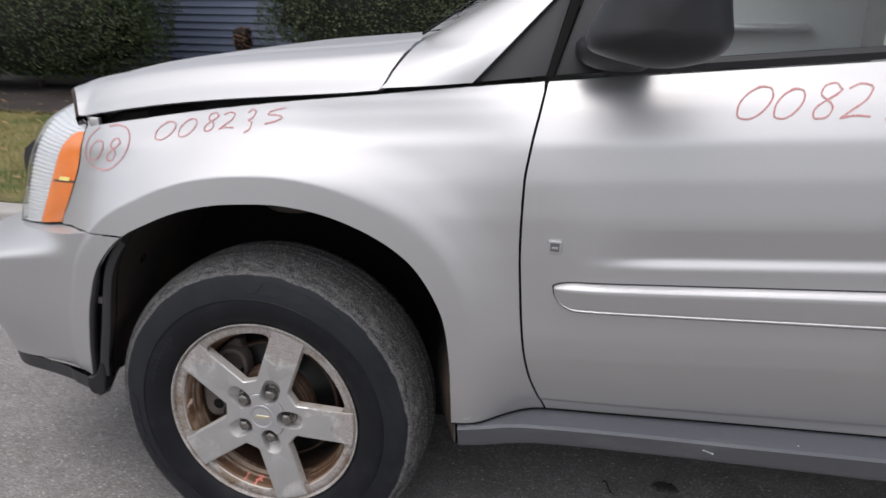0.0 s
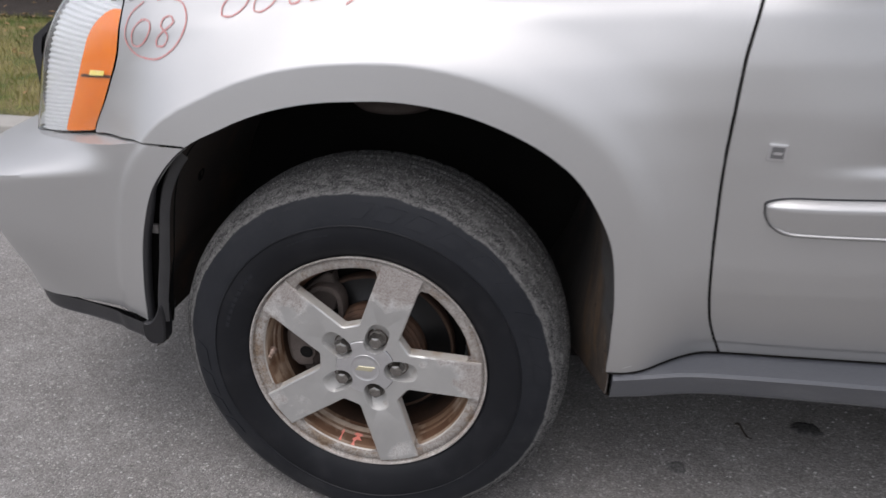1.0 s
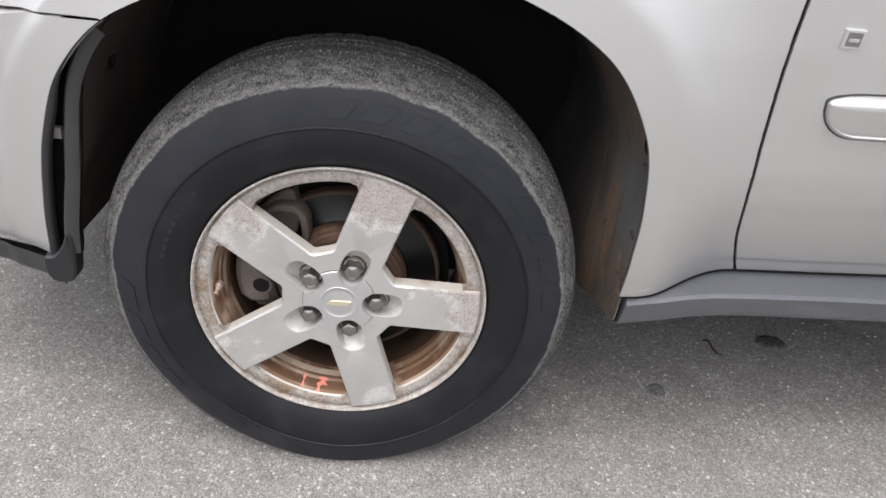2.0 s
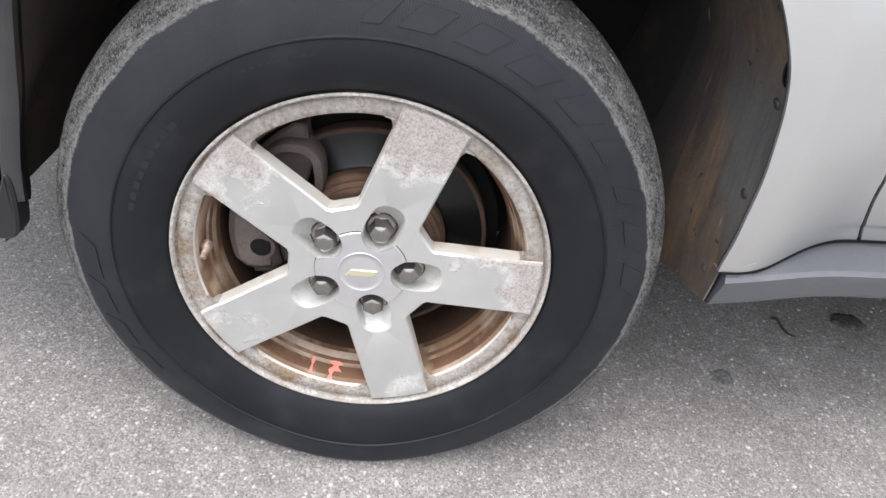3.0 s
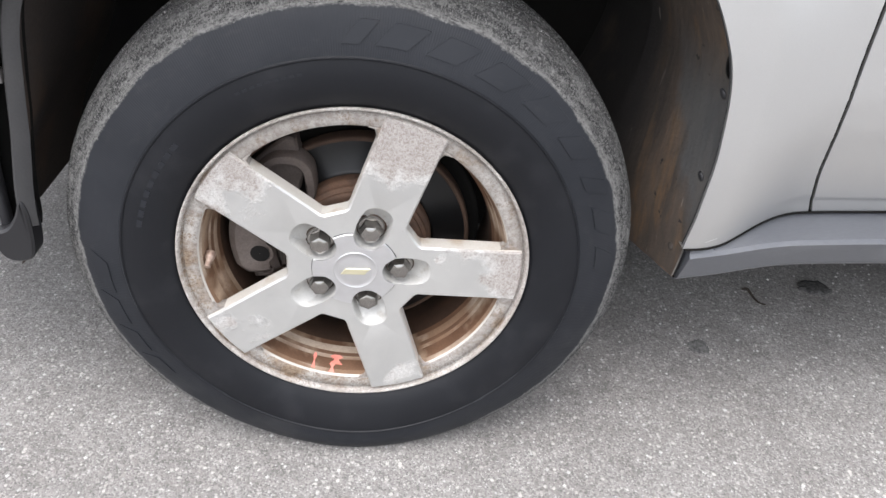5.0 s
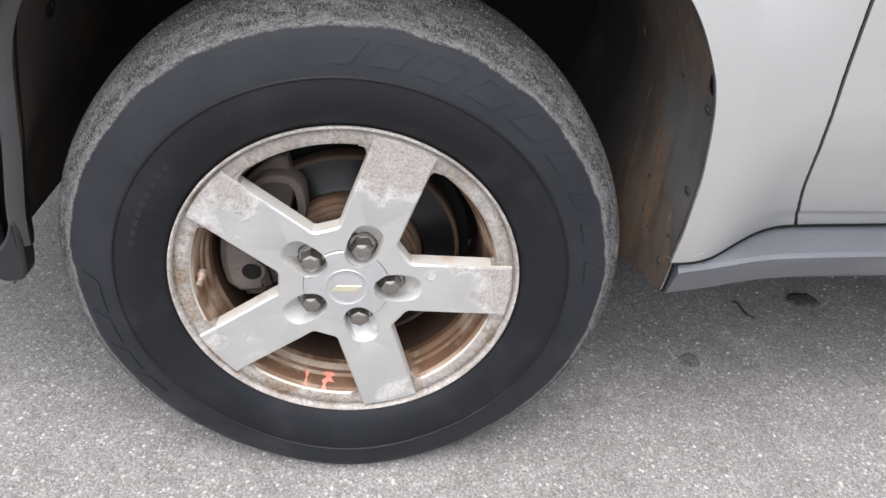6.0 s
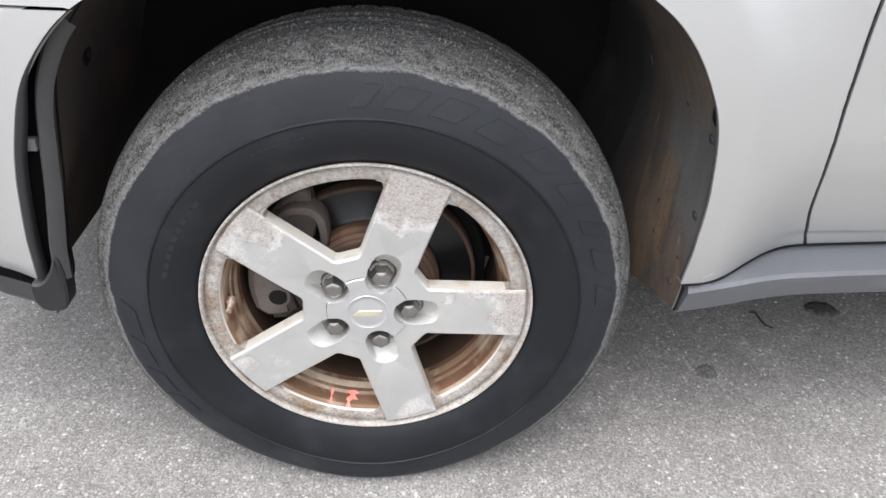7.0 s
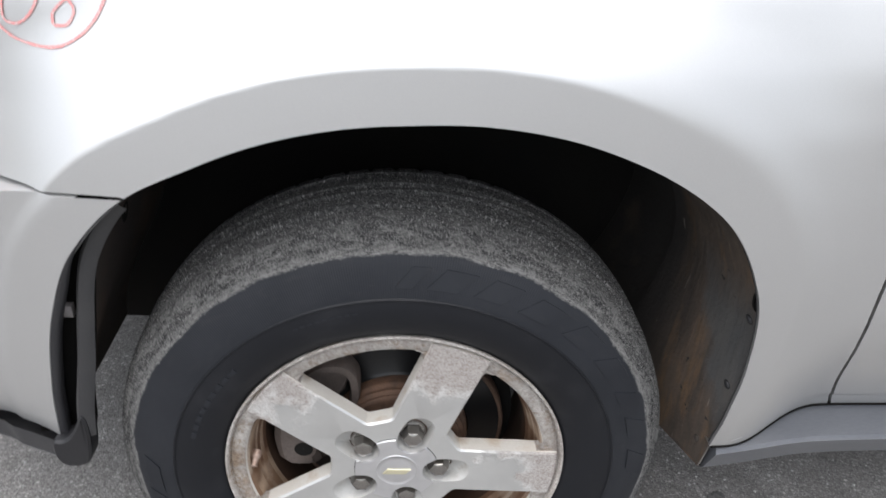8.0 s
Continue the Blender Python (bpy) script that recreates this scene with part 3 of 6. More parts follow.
# ---- ground and surroundings ----
def ground_sheets():
    tagged(part("ground", grid(np.array([[(x, y, 0) for x in np.linspace(-60, 60, 41)] for y in np.linspace(-60, 60, 41)]), 0), ASPHALT), "weathered grey asphalt road with pale worn aggregate", "road", kind="structure")
    kerb = lump_of(box((-60, 2.25, -0.05), (60, 2.45, 0.05), 0.015))
    tagged(part("kerb", kerb, CONCRETE), "low pale concrete kerb beside the road", "kerb", kind="structure")
    xs, ys = np.linspace(-16, 12, 113), np.linspace(2.45, 5.9, 31)
    P = np.array([[(x, y, 0.055 + 0.03 * noise.noise((x * 0.9, y * 0.9, 0))) for x in xs] for y in ys])
    tagged(part("lawn", grid(P, 0.2, (0, 0, -1)), GRASS_SOIL), "patchy yellow-green winter lawn with dry leaves", "lawn", kind="structure")
    P = np.array([[(x, y, 0.075 + 0.06 * noise.noise((x * 1.7, y * 1.7, 3))) for x in np.linspace(-16, 12, 113)] for y in np.linspace(5.9, 12, 31)])
    tagged(part("mulch_bed", grid(P, 0.2, (0, 0, -1)), MULCH), "dark bark mulch bed under the hedge", "flower bed", kind="structure")


ground_sheets()


def stain(name, x, y, size, mat, label, category, thick=0.002, seed=0):
    """An irregular thin blot lying on the road."""
    a = np.linspace(0, 2 * np.pi, 72, endpoint=False)
    rows = []

    def edge(t, k):
        c, s = math.cos(t), math.sin(t)
        return 1 + 0.3 * noise.noise((c * 1.7 + seed, s * 1.7, k)) + 0.22 * noise.noise((c * 5 + seed, s * 5, k + 2))

    for q, z in ((1.0, 0.0), (0.93, thick), (0.6, thick * 1.5), (0.02, thick * 1.6)):
        rows.append([(q * size[0] * math.cos(t) * edge(t, seed), q * size[1] * math.sin(t) * edge(t, 5), z) for t in a])
    ob = part(name, grid(np.array(rows), 0, close=True), mat)
    ob.location = (x, y, 0.0005)
    return tagged(ob, label, category)


stain("tar_blot", 0.958, 0.430, (0.034, 0.024), TAR, "small dark lump of tar on the asphalt", "tar", 0.004, 1)
stain("oil_stain", 0.636, 0.236, (0.022, 0.020), OIL, "faint dark oil stain on the asphalt", "stain", 0.0006, 4)
tw = []
for u in np.linspace(0, 1, 14):
    c = Vector((0.026 * (u - 0.5), -0.046 * (u - 0.5) + 0.008 * math.sin(u * 5), 0.006 + 0.004 * math.sin(u * 7)))
    tw.append([c + Vector((0.0028 * math.cos(q), 0, 0.0028 * math.sin(q))) * (1.2 - 0.6 * u) for q in np.linspace(0, 2 * np.pi, 8, endpoint=False)])
twig = tagged(part("twig", grid(np.array(tw), 0, close=True), TWIGS), "short dark dry twig lying on the asphalt", "twig")
twig.location = (0.804, 0.39, 0)


def scatter(name, count, area, seed, shape, mat, label, category, height=0.0):
    """Many small pieces lying about, as one lot."""
    rnd = np.random.RandomState(seed)
    V, F = [], []
    for _ in range(count):
        x, y = area[0] + (area[1] - area[0]) * rnd.rand(), area[2] + (area[3] - area[2]) * rnd.rand()
        v, f = shape(rnd, x, y, height)
        k = len(V)
        V += v
        F += [tuple(i + k for i in q) for q in f]
    return tagged(part(name, (V, F), mat, smooth=False), label, category, kind="stuff")


def blade(rnd, x, y, h):
    t, l = rnd.rand() * 6.3, 0.03 + 0.05 * rnd.rand()
    c, s = math.cos(t), math.sin(t)
    z = h + 0.03 * noise.noise((x * 0.9, y * 0.9, 0))
    bx, by = 0.5 * l * rnd.normal(), 0.5 * l * rnd.normal()
    return [(x - 0.003 * c, y - 0.003 * s, z), (x + 0.003 * c, y + 0.003 * s, z), (x + bx, y + by, z + l)], [(0, 1, 2)]


def fallen(rnd, x, y, h):
    t, l = rnd.rand() * 6.3, 0.02 + 0.025 * rnd.rand()
    c, s = math.cos(t) * l, math.sin(t) * l
    z = h + 0.03 * noise.noise((x * 0.9, y * 0.9, 0))
    return [(x - c, y - s, z + 0.004), (x + s * 0.6, y - c * 0.6, z + 0.018), (x + c, y + s, z + 0.008 + 0.02 * rnd.rand()), (x - s * 0.6, y + c * 0.6, z + 0.016)], [(0, 1, 2, 3)]


def pebble(rnd, x, y, h):
    r = 0.0012 + 0.0030 * rnd.rand() ** 3
    v = [(x + r * a, y + r * b, h + r * 0.7 * c) for a, b, c in ((1, 0.1, 0), (0.1, 1.1, 0), (-0.9, 0, 0), (0, -1, 0), (0.1, 0, 0.8))]
    return v, [(0, 1, 4), (1, 2, 4), (2, 3, 4), (3, 0, 4)]


scatter("grass", 26000, (-8.5, -1.5, 2.47, 5.95), 11, blade, GRASS, "short dry yellow and green grass", "grass", 0.06)
scatter("fallen_leaves", 420, (-8.5, -1.5, 2.5, 7.2), 12, fallen, DRY_LEAF, "dry brown fallen leaves on the lawn", "leaves", 0.085)
scatter("grit", 4200, (-1.3, 1.7, -0.75, 0.55), 13, pebble, GRIT, "loose pale grit on the road", "grit", 0.0)


def house():
    wall = thing("house_wall", "house wall clad in blue-grey lapped boards", "wall", (0, 9.6, 0), kind="structure")
    boards = []
    for k in range(34):
        z = 0.25 + 0.112 * k
        P = np.array([[(x, y, zz) for x in (-9.0, 9.0)] for y, zz in ((0.0, z + 0.016), (-0.024, z + 0.004), (-0.025, z), (-0.028, z + 0.004), (-0.002, z + 0.118))])
        boards.append(P)
    shared = bpy.data.meshes.new("board")
    v, f = grid(boards[0] - np.array([0, 0, 0.25]), 0)
    shared.from_pydata([tuple(p) for p in v], [], f)
    shared.materials.append(SIDING)
    for k in range(34):
        b = new("board", shared)
        b.parent, b.location = wall, (0, 0, 0.25 + 0.112 * k)
    part("backing", box((-9, 0.002, 0), (9, 0.2, 4.2)), SIDING, wall, smooth=False)


house()


def leaf_cloud(name, centre, size, count, leaf, seed, mat, label, category, lean=0.0):
    """A clipped hedge: leaves scattered in the outer shell of a rounded block, with gaps, over a near-black core that
    stands for the shade inside.
    """
    rnd = np.random.RandomState(seed)
    c, s = np.array(centre), np.array(size) / 2
    top = thing(name, label, category, (c[0], c[1], 0.05))
    V, F = [], []
    while len(F) < count:
        d = rnd.normal(size=3)
        d /= np.linalg.norm(d)
        r = (np.abs(d) ** 4).sum() ** -0.25
        depth = 1 - 0.28 * rnd.rand() ** 1.6
        p = d * r * depth * s
        bulge = 1 + 0.12 * noise.noise(Vector(p * 1.6)) + 0.05 * noise.noise(Vector(p * 5.0))
        p = p * bulge
        if p[2] < -s[2] * 0.95:
            continue
        n = d + rnd.normal(size=3) * 0.55
        n /= np.linalg.norm(n)
        a = np.cross(n, rnd.normal(size=3))
        a /= np.linalg.norm(a)
        b = np.cross(n, a)
        l, w = leaf * (0.7 + 0.6 * rnd.rand()), leaf * 0.45
        k = len(V)
        q = p + (0, 0, c[2] - 0.05)
        V += [q - a * l, q + b * w + n * w * 0.3, q + a * l, q - b * w + n * w * 0.3]
        F.append((k, k + 1, k + 2, k + 3))
    crown = part("crown", (V, F), mat, top, smooth=False)
    # Solid core in near-black: the shade between the leaves put into its colour.
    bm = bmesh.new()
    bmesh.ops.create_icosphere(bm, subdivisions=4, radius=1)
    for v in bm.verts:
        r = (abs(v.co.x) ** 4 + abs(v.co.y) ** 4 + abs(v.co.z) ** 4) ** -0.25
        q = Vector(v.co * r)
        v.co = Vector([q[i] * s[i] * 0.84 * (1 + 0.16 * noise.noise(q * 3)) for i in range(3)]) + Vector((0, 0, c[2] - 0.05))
    part("core", bm, HEDGE_CORE, top, "near-black core for the shade inside")
    for k in range(5):
        x = s[0] * (k - 2) * 0.35
        part("stem", ring_z(x, 0.05 * (-1) ** k, c[2] * 0.7, 0.03), TWIGS, top)
    return top


def ring_z(x, y, h, r, n=8):
    a = np.linspace(0, 2 * np.pi, n, endpoint=False)
    P = np.array([[(x + q * math.cos(t), y + q * math.sin(t), z) for t in a] for z, q in ((-0.1, r * 1.2), (h * 0.5, r), (h, r * 0.6))])
    return grid(P, 0, close=True)


leaf_cloud("hedge", (-8.4, 8.2, 1.35), (6.2, 1.9, 2.3), 80000, 0.023, 3, LEAF, "tall dense dark green clipped evergreen hedge", "hedge")
leaf_cloud("hedge", (-0.85, 8.6, 1.45), (5.9, 1.9, 2.5), 80000, 0.023, 4, LEAF, "rounded dark green evergreen hedge before the house", "hedge")
leaf_cloud("dry_bush", (-4.6, 9.2, 0.80), (0.26, 0.26, 0.36), 280, 0.03, 5, BROWN, "small withered brown bush by the house wall", "bush")

def shell(P, shift):
    """A sheet of points with real thickness, closed, its faces turned outwards."""
    P = np.asarray(P, float)
    a, b = grid(P, 0), grid(P + np.asarray(shift, float), 0)
    n, m, _ = P.shape
    v, f = both(a, b)
    k = n * m
    rim = [j for j in range(m)] + [i * m + m - 1 for i in range(1, n)] + [(n - 1) * m + j for j in range(m - 2, -1, -1)] + [i * m for i in range(n - 2, 0, -1)]
    f += [(rim[i], rim[(i + 1) % len(rim)], rim[(i + 1) % len(rim)] + k, rim[i] + k) for i in range(len(rim))]
    bm = bmesh.new()
    vs = [bm.verts.new(p) for p in v]
    for q in f:
        bm.faces.new([vs[i] for i in q])
    bmesh.ops.recalc_face_normals(bm, faces=bm.faces[:])
    return bm


# ---- the car ----
car = thing("car", "silver estate car with grey sills, crayon numbers and corroded wheels", "car", (0, 0, 0))
GAP = 0.0028


def door_edge(z):
    return curve_at([0.36, 0.402, 0.45, 0.50, 0.575, 0.69, 0.80, 0.92, 1.0, 1.056, 1.114, 1.2], [0.648, 0.634, 0.613, 0.596, 0.582, 0.572, 0.567, 0.569, 0.579, 0.589, 0.598, 0.612], z)


def fender_top(x):
    return curve_at([-0.60, -0.42, -0.25, -0.10, 0.07, 0.265, 0.452, 0.60, 0.7], [0.940, 0.977, 1.007, 1.031, 1.054, 1.0765, 1.098, 1.1135, 1.123], x)


def lamp_edge(z):
    return curve_at([0.70, 0.727, 0.80, 0.892, 0.97, 1.0], [-0.57, -0.560, -0.508, -0.459, -0.446, -0.444], z)


def seam_z(x):
    return curve_at([-0.95, -0.746, -0.558, -0.463, -0.378, -0.297, -0.25], [0.672, 0.694, 0.725, 0.742, 0.757, 0.756, 0.754], x)


def sill_z(x):
    """The sill's upper edge, on which fender and doors end."""
    return curve_at([0.40, 0.443, 0.497, 0.531, 0.579, 0.633, 0.914, 1.137, 1.316, 2.5], [0.372, 0.374, 0.378, 0.386, 0.395, 0.403, 0.415, 0.422, 0.427, 0.45], x)


def fender():
    def outer(deg):
        """How far out the panel reaches in a direction from the wheel's centre."""
        t = math.radians(deg)
        rs = np.linspace(0.4, 1.1, 701)
        x, z = rs * math.cos(t), HUB_Z + rs * math.sin(t)
        inside = (x < door_edge(z) - GAP) & (z < fender_top(x) - 0.004) & (x > lamp_edge(z) + GAP)
        return rs[np.argmax(~inside)]

    degs = np.linspace(3, 147, 433)
    outs = np.array([outer(d) for d in degs])

    def out_r(d):
        return np.interp(d, degs, outs)

    # where the panel ends below: on the sill behind the wheel, on the bumper before it
    lo_v, lo_d = [], []
    for x in np.linspace(0.4365, 0.633, 40):
        z = float(sill_z(x)) + 0.004
        d = math.degrees(math.atan2(z - HUB_Z, x))
        r = math.hypot(x, z - HUB_Z)
        lo_v.append((r - arch_r(d)) / (out_r(d) - arch_r(d)))
        lo_d.append(d)
    hi_v, hi_d = [], []
    for x in np.linspace(-0.296, -0.558, 60):
        z = float(seam_z(x)) + 0.0018
        d = math.degrees(math.atan2(z - HUB_Z, x))
        r = math.hypot(x, z - HUB_Z)
        hi_v.append((r - arch_r(d)) / max(out_r(d) - arch_r(d), 1e-3))
        hi_d.append(d)
    rows = []
    for v in np.linspace(0, 1, 64):
        a, b = np.interp(v, np.maximum.accumulate(lo_v), lo_d), np.interp(v, np.maximum.accumulate(hi_v), hi_d)
        u = np.linspace(0, 1, 220)
        d = a + (b - a) * u
        r = arch_r(d) + (out_r(d) - arch_r(d)) * v
        x, z = r * np.cos(np.radians(d)), HUB_Z + r * np.sin(np.radians(d))
        rows.append(np.stack([x, skin_y(x, z), z], -1))
    P = np.array(rows)
    lip = P[:1].copy()
    lip = np.concatenate([lip, lip + (0, 0.005, 0)])
    return both(grid(P, 0.018, sides="lrt"), grid(lip, 0))


def on_side(name, lump, mat, label="", parent=None, smooth=True):
    """A panel and its twin on the car's other side."""
    near = part(name, lump, mat, parent or car, label, smooth)
    far = part(name, mirrored(lump), mat, car, "", smooth)
    for ob in (near, far):
        sharp(ob, 42)
    return near


fender_panel = on_side("fender", fender(), PAINT, "silver front wing with a flared wheel arch and red crayon marks")


# Black backing strip added in the door gap, for the shade in it.
zs = np.linspace(0.41, 1.105, 60)
seal = np.array([np.stack([door_edge(zs) + dx, skin_y(door_edge(zs), zs) + dy, zs], -1) for dx, dy in ((-0.010, 0.012), (-0.0035, 0.005), (0.0035, 0.005), (0.010, 0.012))])
on_side("door_gap_dark", grid(seal, 0), DARK, "black strip added in the door gap for its shade")


def belt_z(x):
    return 1.1135 + 0.093 * (np.clip(x, -1, 2.6) - 0.6)


def door_front():
    rows = []
    for v in np.linspace(0, 1, 240):
        z = 0.75
        xs = np.linspace(0, 1, 70) ** 1.15
        x = 0.62 + 0.93 * xs
        for _ in range(4):
            z = (sill_z(x) + 0.004) * (1 - v) + (belt_z(x) - 0.004) * v
            x = door_edge(z) + GAP + (1.545 - door_edge(z)) * xs
        rows.append(np.stack([x, skin_y(x, z), z], -1))
    return grid(np.array(rows), 0.018)


front_door = on_side("front_door", door_front(), PAINT, "silver front door with a ribbed moulding")


def door_rear():
    rows = []
    for v in np.linspace(0, 1, 60):
        z = sill_z(np.full(40, 1.9)) * (1 - v) + belt_z(1.9) * v
        x0 = 1.551
        x1 = 2.52 - 0.30 * ease(0.62, 0.40, z)
        x = x0 + (x1 - x0) * np.linspace(0, 1, 40)
        z = (sill_z(x) + 0.004) * (1 - v) + (belt_z(x) - 0.004) * v
        rows.append(np.stack([x, skin_y(x, z), z], -1))
    return grid(np.array(rows), 0.018)


on_side("rear_door", door_rear(), PAINT)


def quarter():
    rows = []
    degs = np.linspace(2, 178, 120)
    for v in np.linspace(0, 1, 30):
        a = arch_r(180 - degs)
        t = np.radians(degs)
        lim = np.minimum(np.where(np.cos(t) > 0, 0.95 / np.maximum(np.cos(t), 1e-6), 0.42 / np.maximum(-np.cos(t), 1e-6)), 0.92 / np.maximum(np.sin(t), 1e-6))
        r = a + np.maximum(lim - a, 0.02) * v
        x, z = BASE + r * np.cos(t), HUB_Z + r * np.sin(t)
        rows.append(np.stack([x, skin_y(x, z) + 0.10 * ease(3.3, 3.85, x), z], -1))
    return grid(np.array(rows), 0.018)


on_side("rear_quarter", quarter(), PAINT)


# front bumper: round the corner in plan, ending at the wheel opening
_PX = [0.0, 0.08, 0.15, 0.25, 0.37, 0.50, 0.62, 0.78, 0.98, 1.27]


def bumper_plan(s):
    x = curve_at(_PX, [-0.27, -0.35, -0.42, -0.510, -0.61, -0.715, -0.795, -0.855, -0.89, -0.90], s)
    y = curve_at(_PX, [-0.027, -0.027, -0.014, 0.030, 0.098, 0.175, 0.265, 0.40, 0.60, 0.885], s)
    return x, y


def arch_x(z):
    """The wheel opening's front edge at a height."""
    d = np.linspace(120, 200, 400)
    r = arch_r(d)
    return np.interp(z, (HUB_Z + r * np.sin(np.radians(d)))[::-1], (r * np.cos(np.radians(d)))[::-1])


def bumper(z_low, z_high, swell, n=40, tuck=0.0):
    ss = np.linspace(0, 1.27, 600)
    px, py = bumper_plan(ss)
    rows = []
    for v in np.linspace(0, 1, n):
        s0 = 0.03
        for _ in range(6):
            x0 = float(np.interp(s0, ss, px))
            z0 = z_low(x0) * (1 - v) + z_high(x0) * v
            s0 = float(np.interp(-float(arch_x(z0)), -px, ss))
        s = s0 + (1.27 - s0) * np.linspace(0, 1, 90) ** 1.3
        x, y = np.interp(s, ss, px), np.interp(s, ss, py)
        z = z_low(x) * (1 - v) + z_high(x) * v
        dx, dy = np.gradient(x), np.gradient(y)
        L = np.hypot(dx, dy)
        out = swell(z, z_high(x)) * ease(-0.44, -0.72, x) - tuck * (1 - v) - 0.022 * np.clip((z_high(x) - z - 0.05) / 0.27, 0, 1) * ease(-0.36, -0.55, x)
        out = out - 0.006 * ease(0.062, 0.088, s - s0) * ease(0.32, 0.13, s - s0)
        rows.append(np.stack([x - dy / L * out, y + dx / L * out, z], -1))
    return np.array(rows)


def low_line(x):
    return 0.392 - 0.03 * ease(-0.5, -0.9, x)


half = bumper(low_line, lambda x: seam_z(x) - 0.0015, lambda z, zt: 0.135 * ease(-0.004, 0.055, zt - z) - 0.040 * ease(0.56, 0.36, z))
shelf = np.array([half[-1], half[-1] + (0.004, 0.007, 0.001), half[-1] + (0.05, 0.086, 0.004)])
shape = both(grid(half, 0.008, (0.5, 0.86, 0), "l"), grid(shelf[:, 7:], 0))
front_bumper = part("front_bumper", both(shape, mirrored(shape)), PAINT, car, "silver painted front bumper")
sharp(front_bumper, 42)
# Dark strip along the turned-in edge: the silver's shading put in as colour.
rim_in = half[:, 0]
wide = (0.002 + 0.007 * ease(0.72, 0.62, rim_in[:, 2]))[:, None]
turned = np.array([rim_in + wide * np.array(k) for k in ((0.0, 0.12, 0.0), (0.25, 0.18, 0.0), (0.8, 0.45, 0.0), (1.0, 0.9, 0.0), (0.9, 2.0, 0.0))])
on_side("bumper_edge_shade", grid(turned, 0), PLASTIC, "dark strip for the shade on the bumper's turned-in wheel edge")
half = bumper(lambda x: low_line(x) - 0.04, lambda x: low_line(x) - 0.002, lambda z, zt: 0 * z + 0.068, 8, 0.006)
part("bumper_lip", both(grid(half, 0.05, (0.3, 0.9, 0), "lb"), mirrored(grid(half, 0.05, (0.3, 0.9, 0), "lb"))), PLASTIC, car, "black plastic lower bumper edge")

# front panel between the lamps
P = np.array([[(-0.80 - 0.07 * math.sin(math.pi * (y - 0.3) / 1.17) + 0.25 * ease(0.85, 1.02, z), y, z) for y in np.linspace(0.30, 2 * YC - 0.30, 30)] for z in np.linspace(0.66, 0.99, 12)])
part("grille", grid(P, 0.02, (1, 0, 0)), PLASTIC, car, "black front grille")


# bonnet
def bonnet():
    rows = []
    for v in np.linspace(0, 1, 110):
        yy = 0.81 * v ** 1.5
        rise = curve_at([0, 0.02, 0.06, 0.13, 0.165, 0.174, 0.25, 0.45, 0.81], [0, 0.040, 0.077, 0.0915, 0.0935, 0.0985, 0.1015, 0.1055, 0.111], yy)
        x0 = -0.455 - 0.43 * ease(-0.02, 0.8, yy) ** 0.55
        x1 = 0.2595 + 0.050 * min(1.0, yy / 0.06) ** 0.6
        u = np.linspace(0, 1, 90)
        x = x0 + (x1 - x0) * u
        edge = np.clip(x, -0.455, 1)
        y0 = 0.062 + plan_in(edge) * 0.55
        z0 = fender_top(edge) + 0.005 + 0.018 * ease(0.25, -0.35, x)
        drop = -0.008 * (1 - ease(0.0, 0.10, u)) ** 1.5 - 0.06 * np.clip((-0.455 - x), 0, 1)
        full = curve_at([-0.9, -0.65, -0.455, -0.3, -0.1, 0.3], [0.40, 0.52, 0.84, 0.91, 0.93, 0.93], x)
        rows.append(np.stack([x, y0 + yy * (YC - y0) / 0.81, z0 + rise * full + drop * ease(0, 0.04, yy)], -1))
    return grid(np.array(rows), 0.025, (0.1, 1, -0.15), "lrb")


hood_lump = bonnet()
sharp(part("bonnet", both(hood_lump, mirrored(hood_lump)), PAINT, car, "silver bonnet with a wide gap along the wing"), 42)


nose = []
for p in hood_lump[0][: 62 * 90: 90]:
    nose.append([p, (p[0] - 0.010, p[1] + 0.004, p[2] - 0.003), (p[0] - 0.017, p[1] + 0.010, p[2] - 0.012), (p[0] - 0.014, p[1] + 0.014, p[2] - 0.026), (p[0] + 0.02, p[1] + 0.02, p[2] - 0.022)])
part("bonnet_lip", grid(np.array(nose), 0), LINER, car, "dark brown front edge under the bonnet")
gutter = np.array([[(x, 0.085 + 0.5 * float(plan_in(x)) + dy, float(fender_top(x)) + dz) for x in np.linspace(-0.43, 0.56, 40)] for dy, dz in ((0.0, -0.03), (0.03, -0.022), (0.05, 0.01), (0.10, 0.02))])
on_side("gutter", grid(gutter, 0), STRIP, "dark gutter under the bonnet edge")
part("lamp_bracket", box((-0.432, 0.098, 0.972), (-0.408, 0.112, 0.992), 0.002), PAINT, car)


